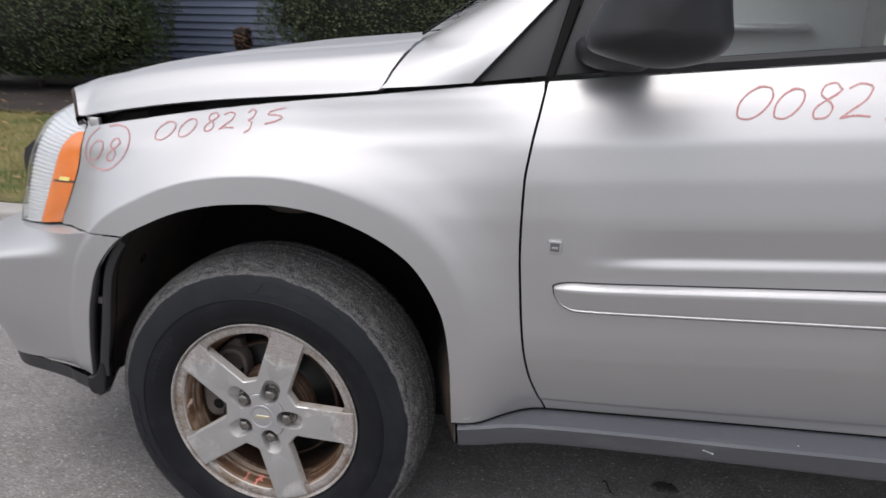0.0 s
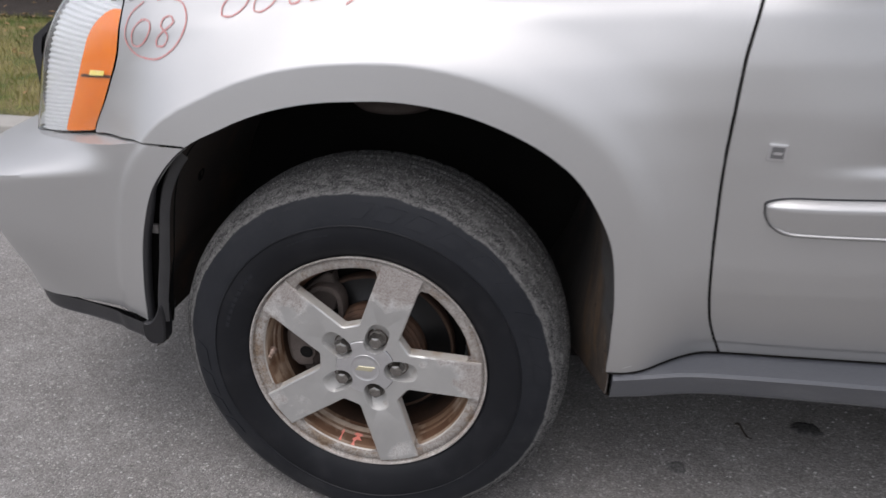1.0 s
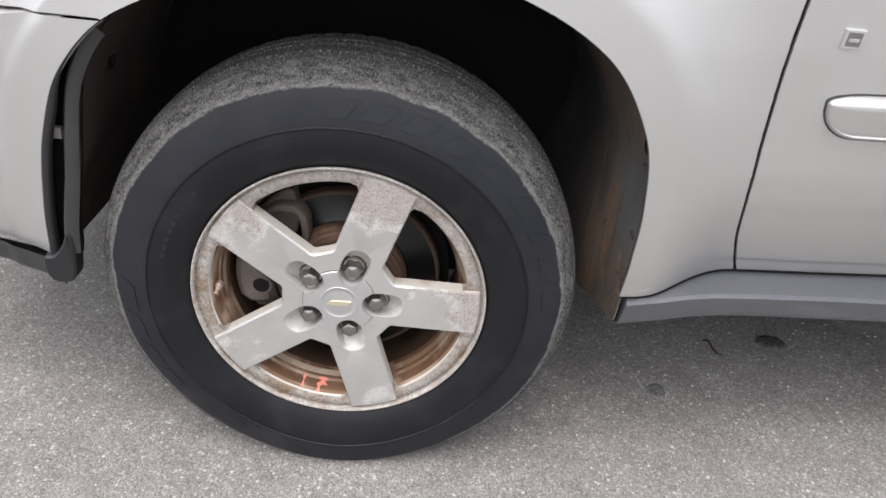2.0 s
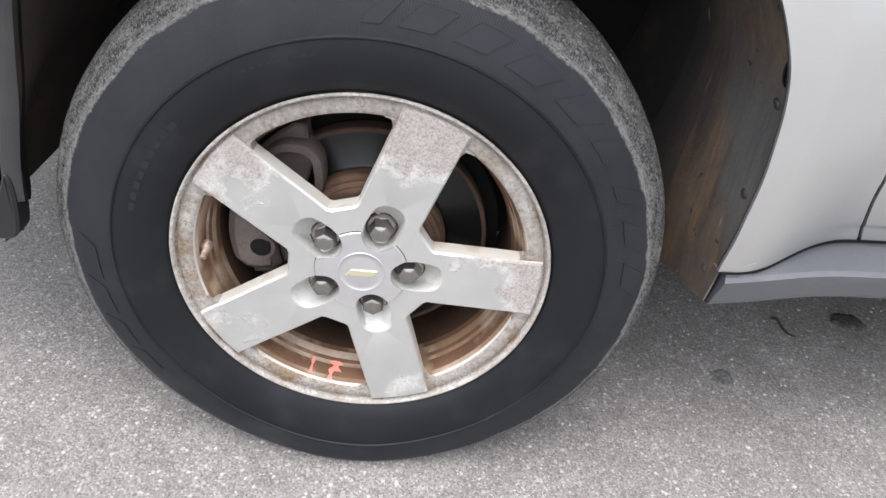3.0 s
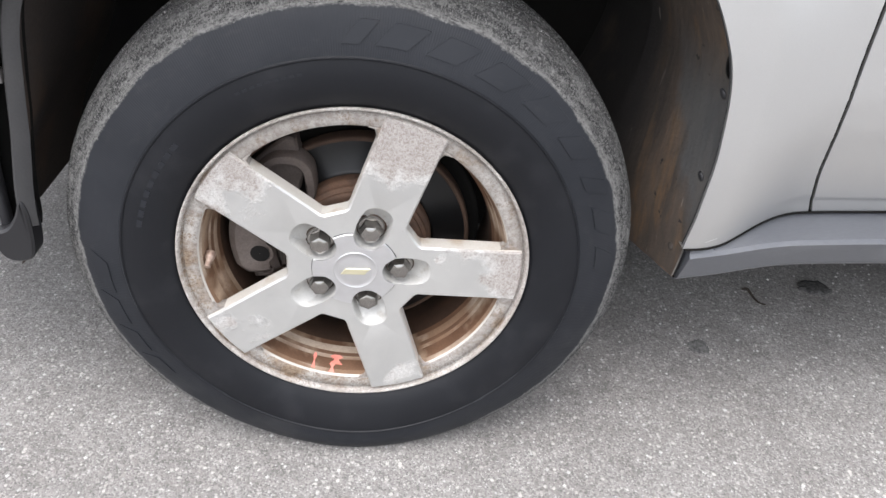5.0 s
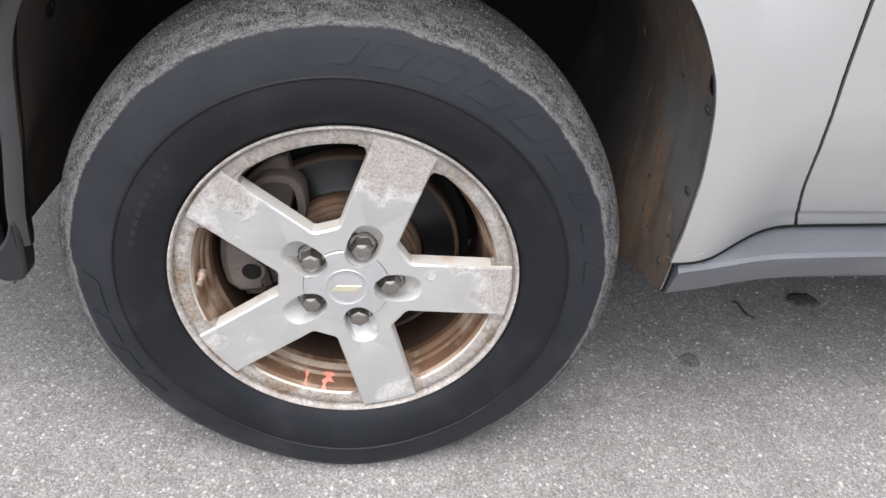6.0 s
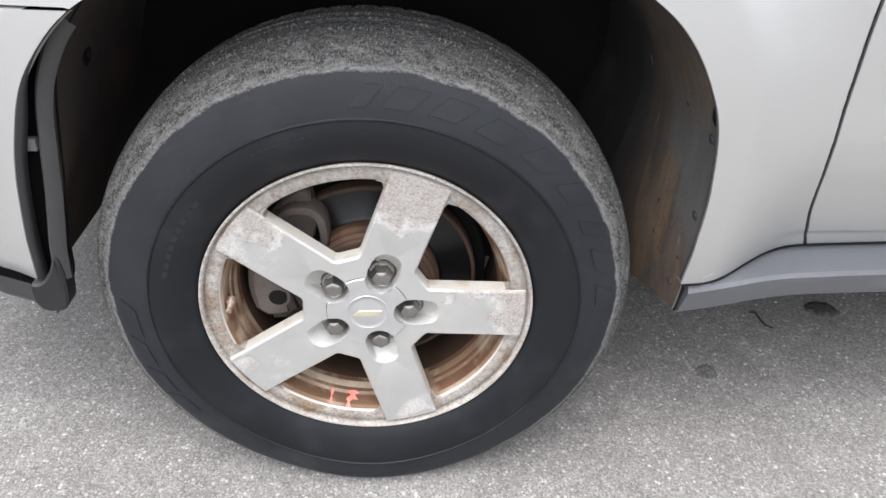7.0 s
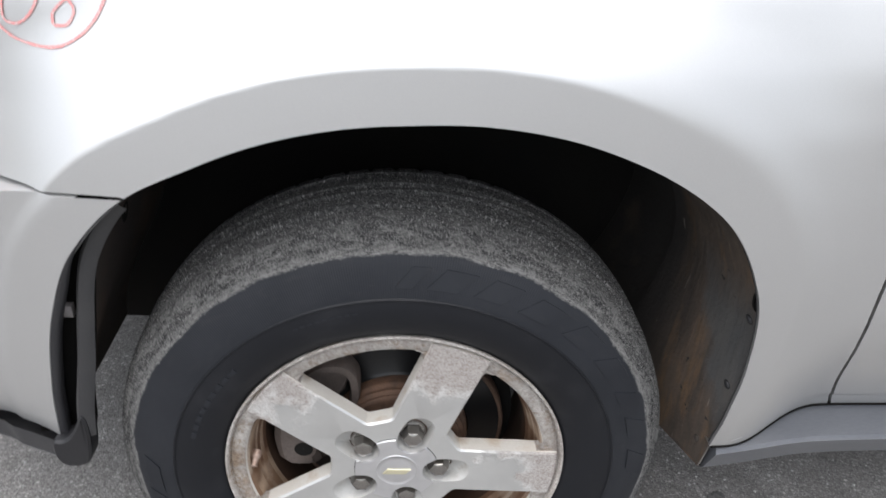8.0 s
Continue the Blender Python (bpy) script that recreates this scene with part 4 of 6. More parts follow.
# cowl, pillars, greenhouse
def pillar():
    rows = []
    for v in np.linspace(0, 1, 40):
        a = min(1.0, v / 0.15)
        yy = 0.09 * a ** 1.6
        xf = 0.2665 + 0.050 * min(1.0, yy / 0.06) ** 0.6 + 0.76 * max(0.0, v - 0.15) / 0.85
        yf = 0.062 + yy * 1.016 + 0.18 * max(0.0, v - 0.15) / 0.85
        zl = 1.0855 + 0.93 * float(curve_at([0, 0.02, 0.06, 0.09], [0, 0.040, 0.077, 0.086], yy)) + 0.49 * max(0.0, v - 0.15) / 0.85
        zr = 1.102 + 0.60 * v
        xr = 0.452 + (zr - 1.102) * 0.92
        yr = 0.066 + (zr - 1.102) * 0.30
        u = np.linspace(0, 1, 12)[:, None]
        P = (1 - u) * np.array([xf, yf, zl]) + u * np.array([xr, yr, zr])
        P[:, 1] -= 0.012 * np.sin(np.pi * u[:, 0])
        rows.append(P)
    return grid(np.array(rows), 0.02)


on_side("pillar_panel", pillar(), PAINT, "silver panel at the windscreen pillar")


def side_y(z):
    return 0.068 + 0.30 * (z - 1.10)


def side_plate(outline, y_off, thick, edge=0.002):
    """A plate in the leaning plane of the side windows."""
    v, f = lump_of(prism(outline, 0, thick, edge))
    return [(x, y + side_y(z) + y_off, z) for x, y, z in v], f


def belt_line(x):
    return float(belt_z(x))


on_side("quarter_trim", side_plate([(0.456, 1.103), (0.594, 1.118), (0.640, 1.30), (0.632, 1.30), (0.600, 1.262)], 0.004, 0.02), MIRROR_BLACK, "black plastic triangle ahead of the door")
on_side("mirror_mount", side_plate([(0.608, 1.120), (0.86, 1.143), (0.86, 1.150), (0.78, 1.30), (0.70, 1.345), (0.651, 1.258)], 0.0, 0.02), MIRROR_BLACK, "black plastic mirror base plate")
on_side("pillar_trim", side_plate([(0.593, 1.117), (0.609, 1.118), (0.649, 1.258), (0.705, 1.36), (1.06, 1.70), (1.04, 1.71), (0.68, 1.36), (0.630, 1.258)], -0.008, 0.02), DARK, "black rubber door seal")
strip = np.array([[(x, side_y(belt_line(x)) - 0.006 + dy, belt_line(x) + dz) for x in np.linspace(0.70, 2.5, 50)] for dy, dz in ((0.01, -0.002), (-0.004, 0.0), (-0.006, 0.012), (0.0, 0.021), (0.012, 0.022))])
on_side("window_strip", grid(strip, 0), MIRROR_BLACK, "black rubber strip under the window")
for x0, x1, s0, s1 in ((0.80, 1.50, 0.72, 0.0), (1.58, 2.36, 0.0, 0.0), (2.45, 3.30, 0.0, -0.45)):
    pane = [(x0, belt_line(x0) + 0.016), (x1, belt_line(x1) + 0.016), (x1 + s1 * 0.4, 1.64), (x0 + s0 * 0.42, 1.64)]
    for twin in (False, True):
        lump = side_plate(pane, 0.012, 0.004, 0.0005)
        ob = part("side_window", mirrored(lump) if twin else lump, glass, car, "" if twin else "clear side window", smooth=False)
        ob.visible_shadow = False
for x in (1.54, 2.40):
    on_side("window_post", side_plate([(x - 0.045, belt_line(x) + 0.01), (x + 0.045, belt_line(x) + 0.01), (x + 0.035, 1.66), (x - 0.035, 1.66)], 0.0, 0.03), PLASTIC)
on_side("roof_rail_panel", side_plate([(1.02, 1.642), (3.3, 1.642), (3.1, 1.705), (1.09, 1.705)], -0.002, 0.03), PAINT)
on_side("rear_post", side_plate([(3.28, belt_line(2.6) + 0.0), (3.80, 1.27), (3.30, 1.70), (3.05, 1.70), (3.10, 1.63)], -0.002, 0.03), PAINT)
P = np.array([[(1.06 + 2.3 * u - 0.08 * math.sin(math.pi * w), 0.245 + (2 * YC - 0.49) * w, 1.70 + 0.045 * math.sin(math.pi * w) * math.sin(math.pi * (0.15 + 0.75 * u))) for w in np.linspace(0, 1, 24)] for u in np.linspace(0, 1, 24)])
part("roof", grid(P, 0.03, (0, 0, -1)), PAINT, car, "silver roof")
P = np.array([[(0.33 + 0.75 * u - 0.10 * math.sin(math.pi * w) * (1 - 0.5 * u), 0.15 + 0.10 * u + (2 * YC - 0.30 - 0.2 * u) * w, 1.19 + 0.50 * u) for w in np.linspace(0, 1, 20)] for u in np.linspace(0, 1, 10)])
ws = part("windscreen", shell(P, (0.003, 0, -0.004)), glass, car, "clear windscreen")
ws.visible_shadow = False
part("cowl", box((0.33, 0.16, 1.06), (0.44, 2 * YC - 0.16, 1.13), 0.02), PLASTIC, car)
P = np.array([[(3.82 - 0.42 * ease(1.2, 1.7, z) - 0.06 * ease(0.7, 0.4, z), 0.10 + 0.14 * ease(1.2, 1.7, z) + (2 * YC - 0.2 - 0.28 * ease(1.2, 1.7, z)) * w, z) for w in np.linspace(0, 1, 12)] for z in np.linspace(0.42, 1.70, 24)])
part("tailgate", grid(P, 0.03, (-1, 0, 0)), PAINT, car, "silver tailgate")


# sill
def sill():
    xs = np.linspace(0.4485, 2.40, 120)
    rows = []
    prof = [(-0.012, 0.02, 0.0), (0.002, 0.0, 0.0), (0.0, -0.006, 0.004), (0.0, -0.5, 0.5), (0.0, -1.0, 1.0), (0.0, -1.06, 1.5), (0.006, -0.95, 2.0), (0.10, -0.6, 2.0)]
    for k in range(7):
        row = []
        for x in xs:
            top = float(sill_z(x)) - 0.001
            yt = float(skin_y(x, top)) + 0.002
            yc = min(yt - 0.004, float(curve_at([0.44, 0.50, 0.60, 1.0, 2.5], [0.012, 0.016, 0.022, 0.028, 0.03], x)))
            zc = float(curve_at([0.44, 0.50, 0.555, 0.60, 0.80, 1.0, 1.3, 2.5], [0.3635, 0.3720, 0.3815, 0.3860, 0.3920, 0.3955, 0.403, 0.43], x))
            zb = float(curve_at([0.44, 0.50, 0.59, 0.64, 0.80, 1.3, 2.5], [0.3155, 0.3225, 0.3375, 0.342, 0.346, 0.352, 0.37], x))
            row.append([(x, yt + 0.03, top + 0.004), (x, yt, top), (x, yc + 0.004, zc + 0.003), (x, yc, zc - 0.003), (x, yc + 0.020, zb - 0.002), (x, yc + 0.030, zb - 0.012), (x, yc + 0.15, zb - 0.012)][k])
        rows.append(row)
    return grid(np.array(rows), 0.05, (0, 1, 0), "l")


near_sill = on_side("sill", sill(), GREY_PLASTIC, "scuffed dark grey plastic sill")
sharp(near_sill, 14)
# Thin black strip laid along the sill's top: the shadow gap drawn as colour.
def sill_shadow_gap():
    xs = np.linspace(0.438, 2.40, 160)
    z = sill_z(xs)
    y = skin_y(xs, z + 0.004)
    return grid(np.array([np.stack([xs, y + a, z + b], -1) for a, b in ((0.010, 0.0042), (-0.0012, 0.0040), (-0.0020, 0.0028), (-0.0016, 0.0012), (0.008, 0.0006))]), 0)


on_side("sill_shadow_gap", sill_shadow_gap(), DARK, "thin black strip for the shadow gap between the doors and the sill")
for sx, sz, sl, turn in ((0.975, 0.372, 0.022, -20), (1.150, 0.404, 0.010, -50)):
    c, s = math.cos(radians(turn)) * sl / 2, math.sin(radians(turn)) * sl / 2
    sy = float(curve_at([0.44, 0.50, 0.60, 1.0, 2.5], [0.012, 0.016, 0.022, 0.028, 0.03], sx)) - (-0.0085 if sz < 0.39 else -0.017)
    part("scratch", both(*[lump_of(box((sx - sl / 2 + sl * i / 4, sy - 0.0035 - 0.001, sz + (i - 1.5) * s / 2 - 0.0003), (sx - sl / 2 + sl * (i + 1) / 4, sy + 0.004, sz + (i - 1.5) * s / 2 + 0.0003))) for i in range(4)]), TRIM, near_sill, "pale scratch")


# door moulding and badge
def moulding(grow=0.0, proud=0.017):
    rows = []
    for u in np.linspace(0, 1, 120):
        x = 0.637 - grow + 0.90 * u ** 1.25
        zt = 0.733 + grow + 0.062 * (x - 0.637)
        zb = 0.675 - grow + 0.040 * (x - 0.70)
        open_ = math.sqrt(max(0.0, 1 - (1 - min(1, (x - 0.637 + grow) / (0.05 + grow))) ** 2))
        mid = zt - 0.012
        row = []
        for w in np.linspace(0, 1, 34):
            z = (mid + (zt - mid) * open_) * (1 - w) + (mid + (zb - mid) * open_) * w
            out = proud * float(np.interp(w, [0, 0.06, 0.16, 0.26, 0.84, 0.88, 0.91, 0.96, 1.0], [0.10, 0.60, 0.95, 1.0, 0.72, 0.62, 0.74, 0.70, 0.2])) * (0.35 + 0.65 * open_)
            row.append((x, float(skin_y(x, z)) - out, z))
        rows.append(row)
    return grid(np.array(rows), 0.015)


sharp(part("moulding", moulding(), PAINT, front_door, "silver rub strip along the door"), 50)
# Slightly larger black copy, showing as a drawn shadow line round the strip.
sharp(part("moulding_shadow", moulding(0.0026, 0.0035), PLASTIC, front_door, "thin black line for the shadow round the rub strip"), 50)
bx, bz = 0.635, 0.8065
badge = lump_of(box((bx - 0.0125, -0.0035, bz - 0.0125), (bx + 0.0125, 0.003, bz + 0.0125), 0.0012))
frame_in = lump_of(box((bx - 0.0060, -0.0047, bz - 0.0030), (bx + 0.0060, -0.0035, bz + 0.0012), 0.0003))
def on_door(lump):
    return [(x, y + float(skin_y(x, z)) - 0.0015, z) for x, y, z in lump[0]], lump[1]


part("badge", on_door(badge), CAP, front_door, "small square grey metal badge", smooth=False)
part("badge_face", on_door(lump_of(box((bx - 0.0088, -0.0040, bz - 0.0088), (bx + 0.0088, -0.003, bz + 0.0088), 0.0003))), BADGE, front_door, smooth=False)
part("badge_mark", on_door(frame_in), CAP, front_door, smooth=False)


# wing mirror
def rounded(outline, times=4):
    """Cuts an outline's corners round."""
    P = np.asarray(outline, float)
    for _ in range(times):
        Q = np.roll(P, -1, 0)
        P = np.stack([0.75 * P + 0.25 * Q, 0.25 * P + 0.75 * Q], 1).reshape(-1, 2)
    return P


def mirror_housing():
    O = rounded([(0.654, 1.184), (0.715, 1.163), (0.795, 1.149), (0.893, 1.178), (0.876, 1.26), (0.864, 1.385), (0.74, 1.385), (0.692, 1.255)])
    c = np.array([0.775, 1.215])
    rows = []
    for q in np.linspace(-1, 1, 33):
        s = math.sin(q * math.pi / 2)
        f = max(0.000001, 1 - abs(s) ** (3.2 if q < 0 else 2.0)) ** 0.5
        y = -0.150 - (0.095 if q > 0 else 0.062) * s
        rows.append([(x, y, z) for x, z in c + (O - c) * f])
    return grid(np.array(rows), 0, close=True)


mirror = on_side("wing_mirror", mirror_housing(), MIRROR_BLACK, "black plastic wing mirror")
sharp(mirror, 80)
t = np.linspace(0, 2 * np.pi, 40, endpoint=False)
foot = []
for y, f, dx, dz in ((0.10, 1.10, 0, 0), (0.07, 1.08, 0, 0), (0.045, 1.04, 0, 0), (0.02, 1.0, 0.0, 0), (0.0, 0.94, 0.004, 0.004), (-0.02, 0.82, 0.014, 0.012), (-0.045, 0.62, 0.03, 0.024), (-0.075, 0.5, 0.045, 0.036), (-0.12, 0.45, 0.05, 0.04)):
    foot.append(np.stack([0.716 + dx + 0.066 * f * np.sign(np.cos(t)) * np.abs(np.cos(t)) ** 0.75, 0 * t + y, 1.165 + dz + 0.03 * f * np.sign(np.sin(t)) * np.abs(np.sin(t)) ** 0.8 - 0.006 * np.cos(t)], -1))
part("mirror_foot", grid(np.array(foot), 0, close=True), MIRROR_BLACK, mirror)


# ---- head lamp ----
def lamp_sheet(u0, u1, v0, v1, depth, n=40, m=40, ribs=0, slant=0.0, crown=0.0):
    """A piece of the lamp's face; depth: how far behind the lens."""
    rows = []
    for v in np.linspace(v0, v1, m):
        zr = 0.730 + (0.985 - 0.730) * v
        rear = np.array([float(lamp_edge(zr)) - 0.002, 0, zr])
        rear[1] = float(skin_y(rear[0] + 0.004, min(zr, 0.975))) + 0.004
        f = np.array([curve_at([0, 0.3, 0.6, 0.85, 1.0], [-0.748, -0.728, -0.692, -0.63, -0.535], v),
                      curve_at([0, 1], [0.20, 0.21], v), curve_at([0, 0.3, 0.6, 0.85, 1.0], [0.699, 0.777, 0.880, 0.965, 1.018], v)])
        far = f + np.array([-0.03, 0.14, -0.004])
        a, b = u0, u1 + slant * v
        if crown and v > crown:
            b = a + (b - a) * (0.12 + 0.88 * math.sqrt(max(0.0, 1 - ((v - crown) / (v1 - crown)) ** 2)))
        row = []
        for u in np.linspace(a, b, n):
            if u < 0.8:
                p = rear + (f - rear) * (u / 0.8)
                p[1] -= 0.014 * math.sin(math.pi * u / 0.8)
            else:
                p = f + (far - f) * ((u - 0.8) / 0.2)
            q = p + np.array([0.45, 0.85, -0.05]) * depth
            if ribs:
                q = q + np.array([0.4, 0.8, -0.3]) * 0.006 * abs(((v * ribs) % 1) * 2 - 1)
            row.append(q)
        rows.append(row)
    return np.array(rows)


lamp = new("head_lamp")
lamp.parent = car
tagged(lamp, "clear ribbed head lamp with an amber indicator")
part("reflector", grid(lamp_sheet(0.01, 0.995, 0.0, 0.995, 0.012, 30, 340, ribs=32), 0), REFLECTOR, lamp, "silvery ribbed reflector")
part("indicator", grid(lamp_sheet(0.012, 0.365, 0.012, 0.885, 0.007, 24, 70, slant=-0.06, crown=0.62), 0), AMBER, lamp, "amber indicator lens")
part("indicator_seam", grid(lamp_sheet(0.012, 0.30, 0.425, 0.445, 0.005, 12, 3), 0), RUST, lamp)
# Small yellow patch before the amber sheet: a glint painted as colour.
part("indicator_glint", grid(lamp_sheet(0.09, 0.22, 0.44, 0.475, 0.004, 8, 4), 0), GLINT, lamp, "yellow patch for a glint on the amber lens")
lens = part("lens", shell(lamp_sheet(0.0, 1.0, 0.0, 1.0, 0.0), (0.0012, 0.0025, 0)), clear, lamp, "clear plastic lens")
lens.visible_shadow = False
part("lamp_housing", grid(lamp_sheet(0.0, 0.80, -0.01, 1.01, 0.05), 0), DARK, lamp)


# ---- wheels ----
SPOKE0 = 70.3


def tyre_lump():
    prof = [(0.034, 0.212), (0.016, 0.2195), (0.004, 0.2235), (-0.006, 0.233), (-0.0135, 0.247), (-0.0170, 0.263), (-0.0175, 0.278), (-0.0163, 0.2862), (-0.0178, 0.2874),
            (-0.0178, 0.2886), (-0.0156, 0.2900), (-0.0140, 0.300), (-0.0105, 0.312), (-0.0065, 0.325), (-0.0020, 0.3365), (0.0005, 0.3410), (0.0035, 0.3455),
            (0.0115, 0.3555), (0.0220, 0.3630), (0.0350, 0.3675), (0.0480, 0.3695), (0.0510, 0.3640), (0.0570, 0.3640), (0.0600, 0.3708), (0.0820, 0.3720),
            (0.0850, 0.3660), (0.0920, 0.3660), (0.0950, 0.3720)]
    whole = prof + [(0.197 - y, r) for y, r in reversed(prof)]
    n = 420
    V, F, M = [], [], []
    for k, (y, r) in enumerate(whole):
        for j in range(n):
            t = 2 * math.pi * j / n
            rr = r
            if 17 <= k <= 19 or len(whole) - 20 <= k <= len(whole) - 18:
                if (j % 6) == 0:
                    rr -= 0.003
            x, z = rr * math.cos(t), rr * math.sin(t)
            yy = y
            if z < -0.22 and abs(x) < 0.2:
                side = -1 if y < 0.0985 else 1
                yy += side * 0.016 * math.exp(-(x / 0.13) ** 2) * max(0.0, 1 - abs(r - 0.315) / 0.06)
            z = max(z, (-HUB_Z + 0.001) / 1.01)
            V.append((x, yy, z))
    N = len(whole)
    for k in range(N - 1):
        for j in range(n):
            F.append((k * n + j, k * n + (j + 1) % n, (k + 1) * n + (j + 1) % n, (k + 1) * n + j))
            M.append(1 if 16 <= k <= N - 18 else 2 if 10 <= k < 16 or N - 18 < k <= N - 12 else 0)
    return V, F, M


SIDE = [(-0.0170, 0.263), (-0.0175, 0.278), (-0.0163, 0.2862), (-0.0140, 0.300), (-0.0105, 0.312), (-0.0065, 0.325), (-0.0020, 0.3365), (0.0005, 0.3410)]


def raised_mark(w, a0, a1, r0, r1, lift):
    """A raised bar moulded on the tyre's side wall."""
    V, F, steps = [], [], 6
    for lev in (0.004, -lift):
        for r in (r0, r1):
            for i in range(steps + 1):
                t = math.radians(a0 + (a1 - a0) * i / steps - 150 * (r - r0) * (1 if r0 > 0.29 else 0))
                y = np.interp(r, [p[1] for p in SIDE], [p[0] for p in SIDE]) + lev
                V.append((r * math.cos(t), y, r * math.sin(t)))
    s = steps + 1
    for i in range(steps):
        F += [(a + i, a + i + 1, b + i + 1, b + i) for a, b in ((2 * s, 3 * s), (0, 2 * s), (s, 3 * s))]
    F += [(0, s, 3 * s, 2 * s), (s - 1, 2 * s - 1, 4 * s - 1, 3 * s - 1)]
    sharp(part("raised_mark", (V, F), LETTERING, w), 30)


def raised_marks(w):
    """The worn moulded writing on the side wall, as plain bars."""
    for a, wide, r in ((92.6, 4.6, 0.303), (85.8, 8.2, 0.303), (75.4, 8.0, 0.304), (64.6, 9.0, 0.304), (52.6, 8.6, 0.307), (41.0, 7.6, 0.309), (29.5, 4.8, 0.309), (20.5, 7.4, 0.311), (9.5, 8.0, 0.311)):
        raised_mark(w, a, a - 0.8 * wide, r, r + 0.0245, 0.0013)
    for a, wide, r in ((187.5, 8.5, 0.309), (197.5, 7.5, 0.311), (207.0, 6.5, 0.312), (216.0, 6.0, 0.312)):
        raised_mark(w, a, a - wide, r, r + 0.019, 0.0012)
    for k in range(9):
        raised_mark(w, 138 + 3.2 * k, 140.2 + 3.2 * k, 0.2640, 0.2700, 0.0007)
        raised_mark(w, 118 - 1.9 * k, 116.8 - 1.9 * k, 0.2715, 0.2745, 0.0006)


def star_outline():
    """The five spokes and the hub as one outline."""
    pts = []
    for k in range(5):
        a = math.radians(SPOKE0 + 72 * k)
        c, s = math.cos(a), math.sin(a)
        h = 0.0388
        half_path = [(0.0795, 0.0410), (0.0835, 0.0385)] + [(0.10, h), (0.14, h), (0.174, h), (0.196, h), (0.2140, h + 0.0005)]
        right = [(r, -o) for r, o in half_path]
        left = [(r, o) for r, o in reversed(half_path)]
        tip = [(math.sqrt(0.2178**2 - o * o), o) for o in np.linspace(-h * 0.8, h * 0.8, 7)]
        for r, o in right + tip + left:
            pts.append((r * c - o * s, r * s + o * c))
    return pts


def fillet(side):
    """The rounded inner corner where a spoke runs into the rim; the spoke lies along x."""
    q, h, R = 0.015, 0.0380, 0.2004

    def along(o):
        return math.sqrt(R * R - o * o)

    a, b, c = Vector((along(h) - q, h)), Vector((along(h), h)), Vector((along(h + q), h + q))
    arc = [a * (1 - t) ** 2 + b * 2 * t * (1 - t) + c * t * t for t in np.linspace(0, 1, 8)]
    pts = [(b.x + 0.0015, h - 0.0012), (a.x, h - 0.0012)] + [(p.x, p.y) for p in arc] + [(c.x + 0.0016, c.y + 0.0004)]
    return sharp_mesh(prism([(r, side * o) for r, o in pts], 0.0014, 0.020, 0.0006))


def sharp_mesh(bm):
    me = bpy.data.meshes.new("rim_corner")
    bm.to_mesh(me)
    bm.free()
    me.materials.append(CORRODED)
    me.shade_flat()
    return me


CORNERS = [fillet(-1), fillet(1)]


def pocket(k, n=26):
    """A lug's pocket: a rounded slot that opens outwards."""
    a = math.radians(SPOKE0 + 72 * k)
    pts = []
    for i in range(n):
        t = 2 * math.pi * i / n
        q = 0.0205 if math.cos(t) < 0 else 0.0220
        r = 0.0560 + q * math.cos(t) + (0.0210 * min(1.0, 2.2 * math.cos(t)) if math.cos(t) > 0 else 0)
        o = q * math.sin(t)
        pts.append((r * math.cos(a) - o * math.sin(a), r * math.sin(a) + o * math.cos(a), r))
    return pts


def rim_star():
    bm = bmesh.new()
    O = np.array(star_outline())
    n = len(O)
    d = np.roll(O, -1, 0) - np.roll(O, 1, 0)
    d /= np.linalg.norm(d, axis=1, keepdims=True)
    inner = O + np.c_[-d[:, 1], d[:, 0]] * 0.0022
    A = [bm.verts.new((x, -0.0035, z)) for x, z in inner]
    B = [bm.verts.new((x, -0.0010, z)) for x, z in O]
    C = [bm.verts.new((x * 0.99, 0.021, z * 0.99)) for x, z in O]
    edges = [bm.edges.new((A[i], A[(i + 1) % n])) for i in range(n)]
    holes = []
    for k in range(5):
        top = [bm.verts.new((x, -0.0035, z)) for x, z, r in pocket(k)]
        edges += [bm.edges.new((top[i], top[(i + 1) % len(top)])) for i in range(len(top))]
        holes.append(top)
    bmesh.ops.triangle_fill(bm, use_beauty=True, use_dissolve=False, edges=edges)
    for k, top in enumerate(holes):
        m = len(top)
        a = math.radians(SPOKE0 + 72 * k)
        cx, cz = 0.0575 * math.cos(a), 0.0575 * math.sin(a)
        last = top
        for f, e in ((0.95, 0.25), (0.90, 1.0), (0.45, 1.08), (0.05, 1.1)):
            loop = []
            for x, z, r in pocket(k):
                deep = (0.0225 - 0.018 * float(ease(0.070, 0.100, r))) * e
                loop.append(bm.verts.new((cx + (x - cx) * f, -0.0035 + deep if e < 1 else -0.0035 + max(deep, 0.02 if f < 0.5 else 0), cz + (z - cz) * f)))
            for i in range(m):
                bm.faces.new((last[i], last[(i + 1) % m], loop[(i + 1) % m], loop[i])).material_index = 2
            last = loop
        bm.faces.new(last).material_index = 2
    for P, Q in ((A, B), (B, C)):
        for i in range(n):
            bm.faces.new((P[i], P[(i + 1) % n], Q[(i + 1) % n], Q[i])).material_index = int(P is B)
    bmesh.ops.recalc_face_normals(bm, faces=bm.faces[:])
    return bm


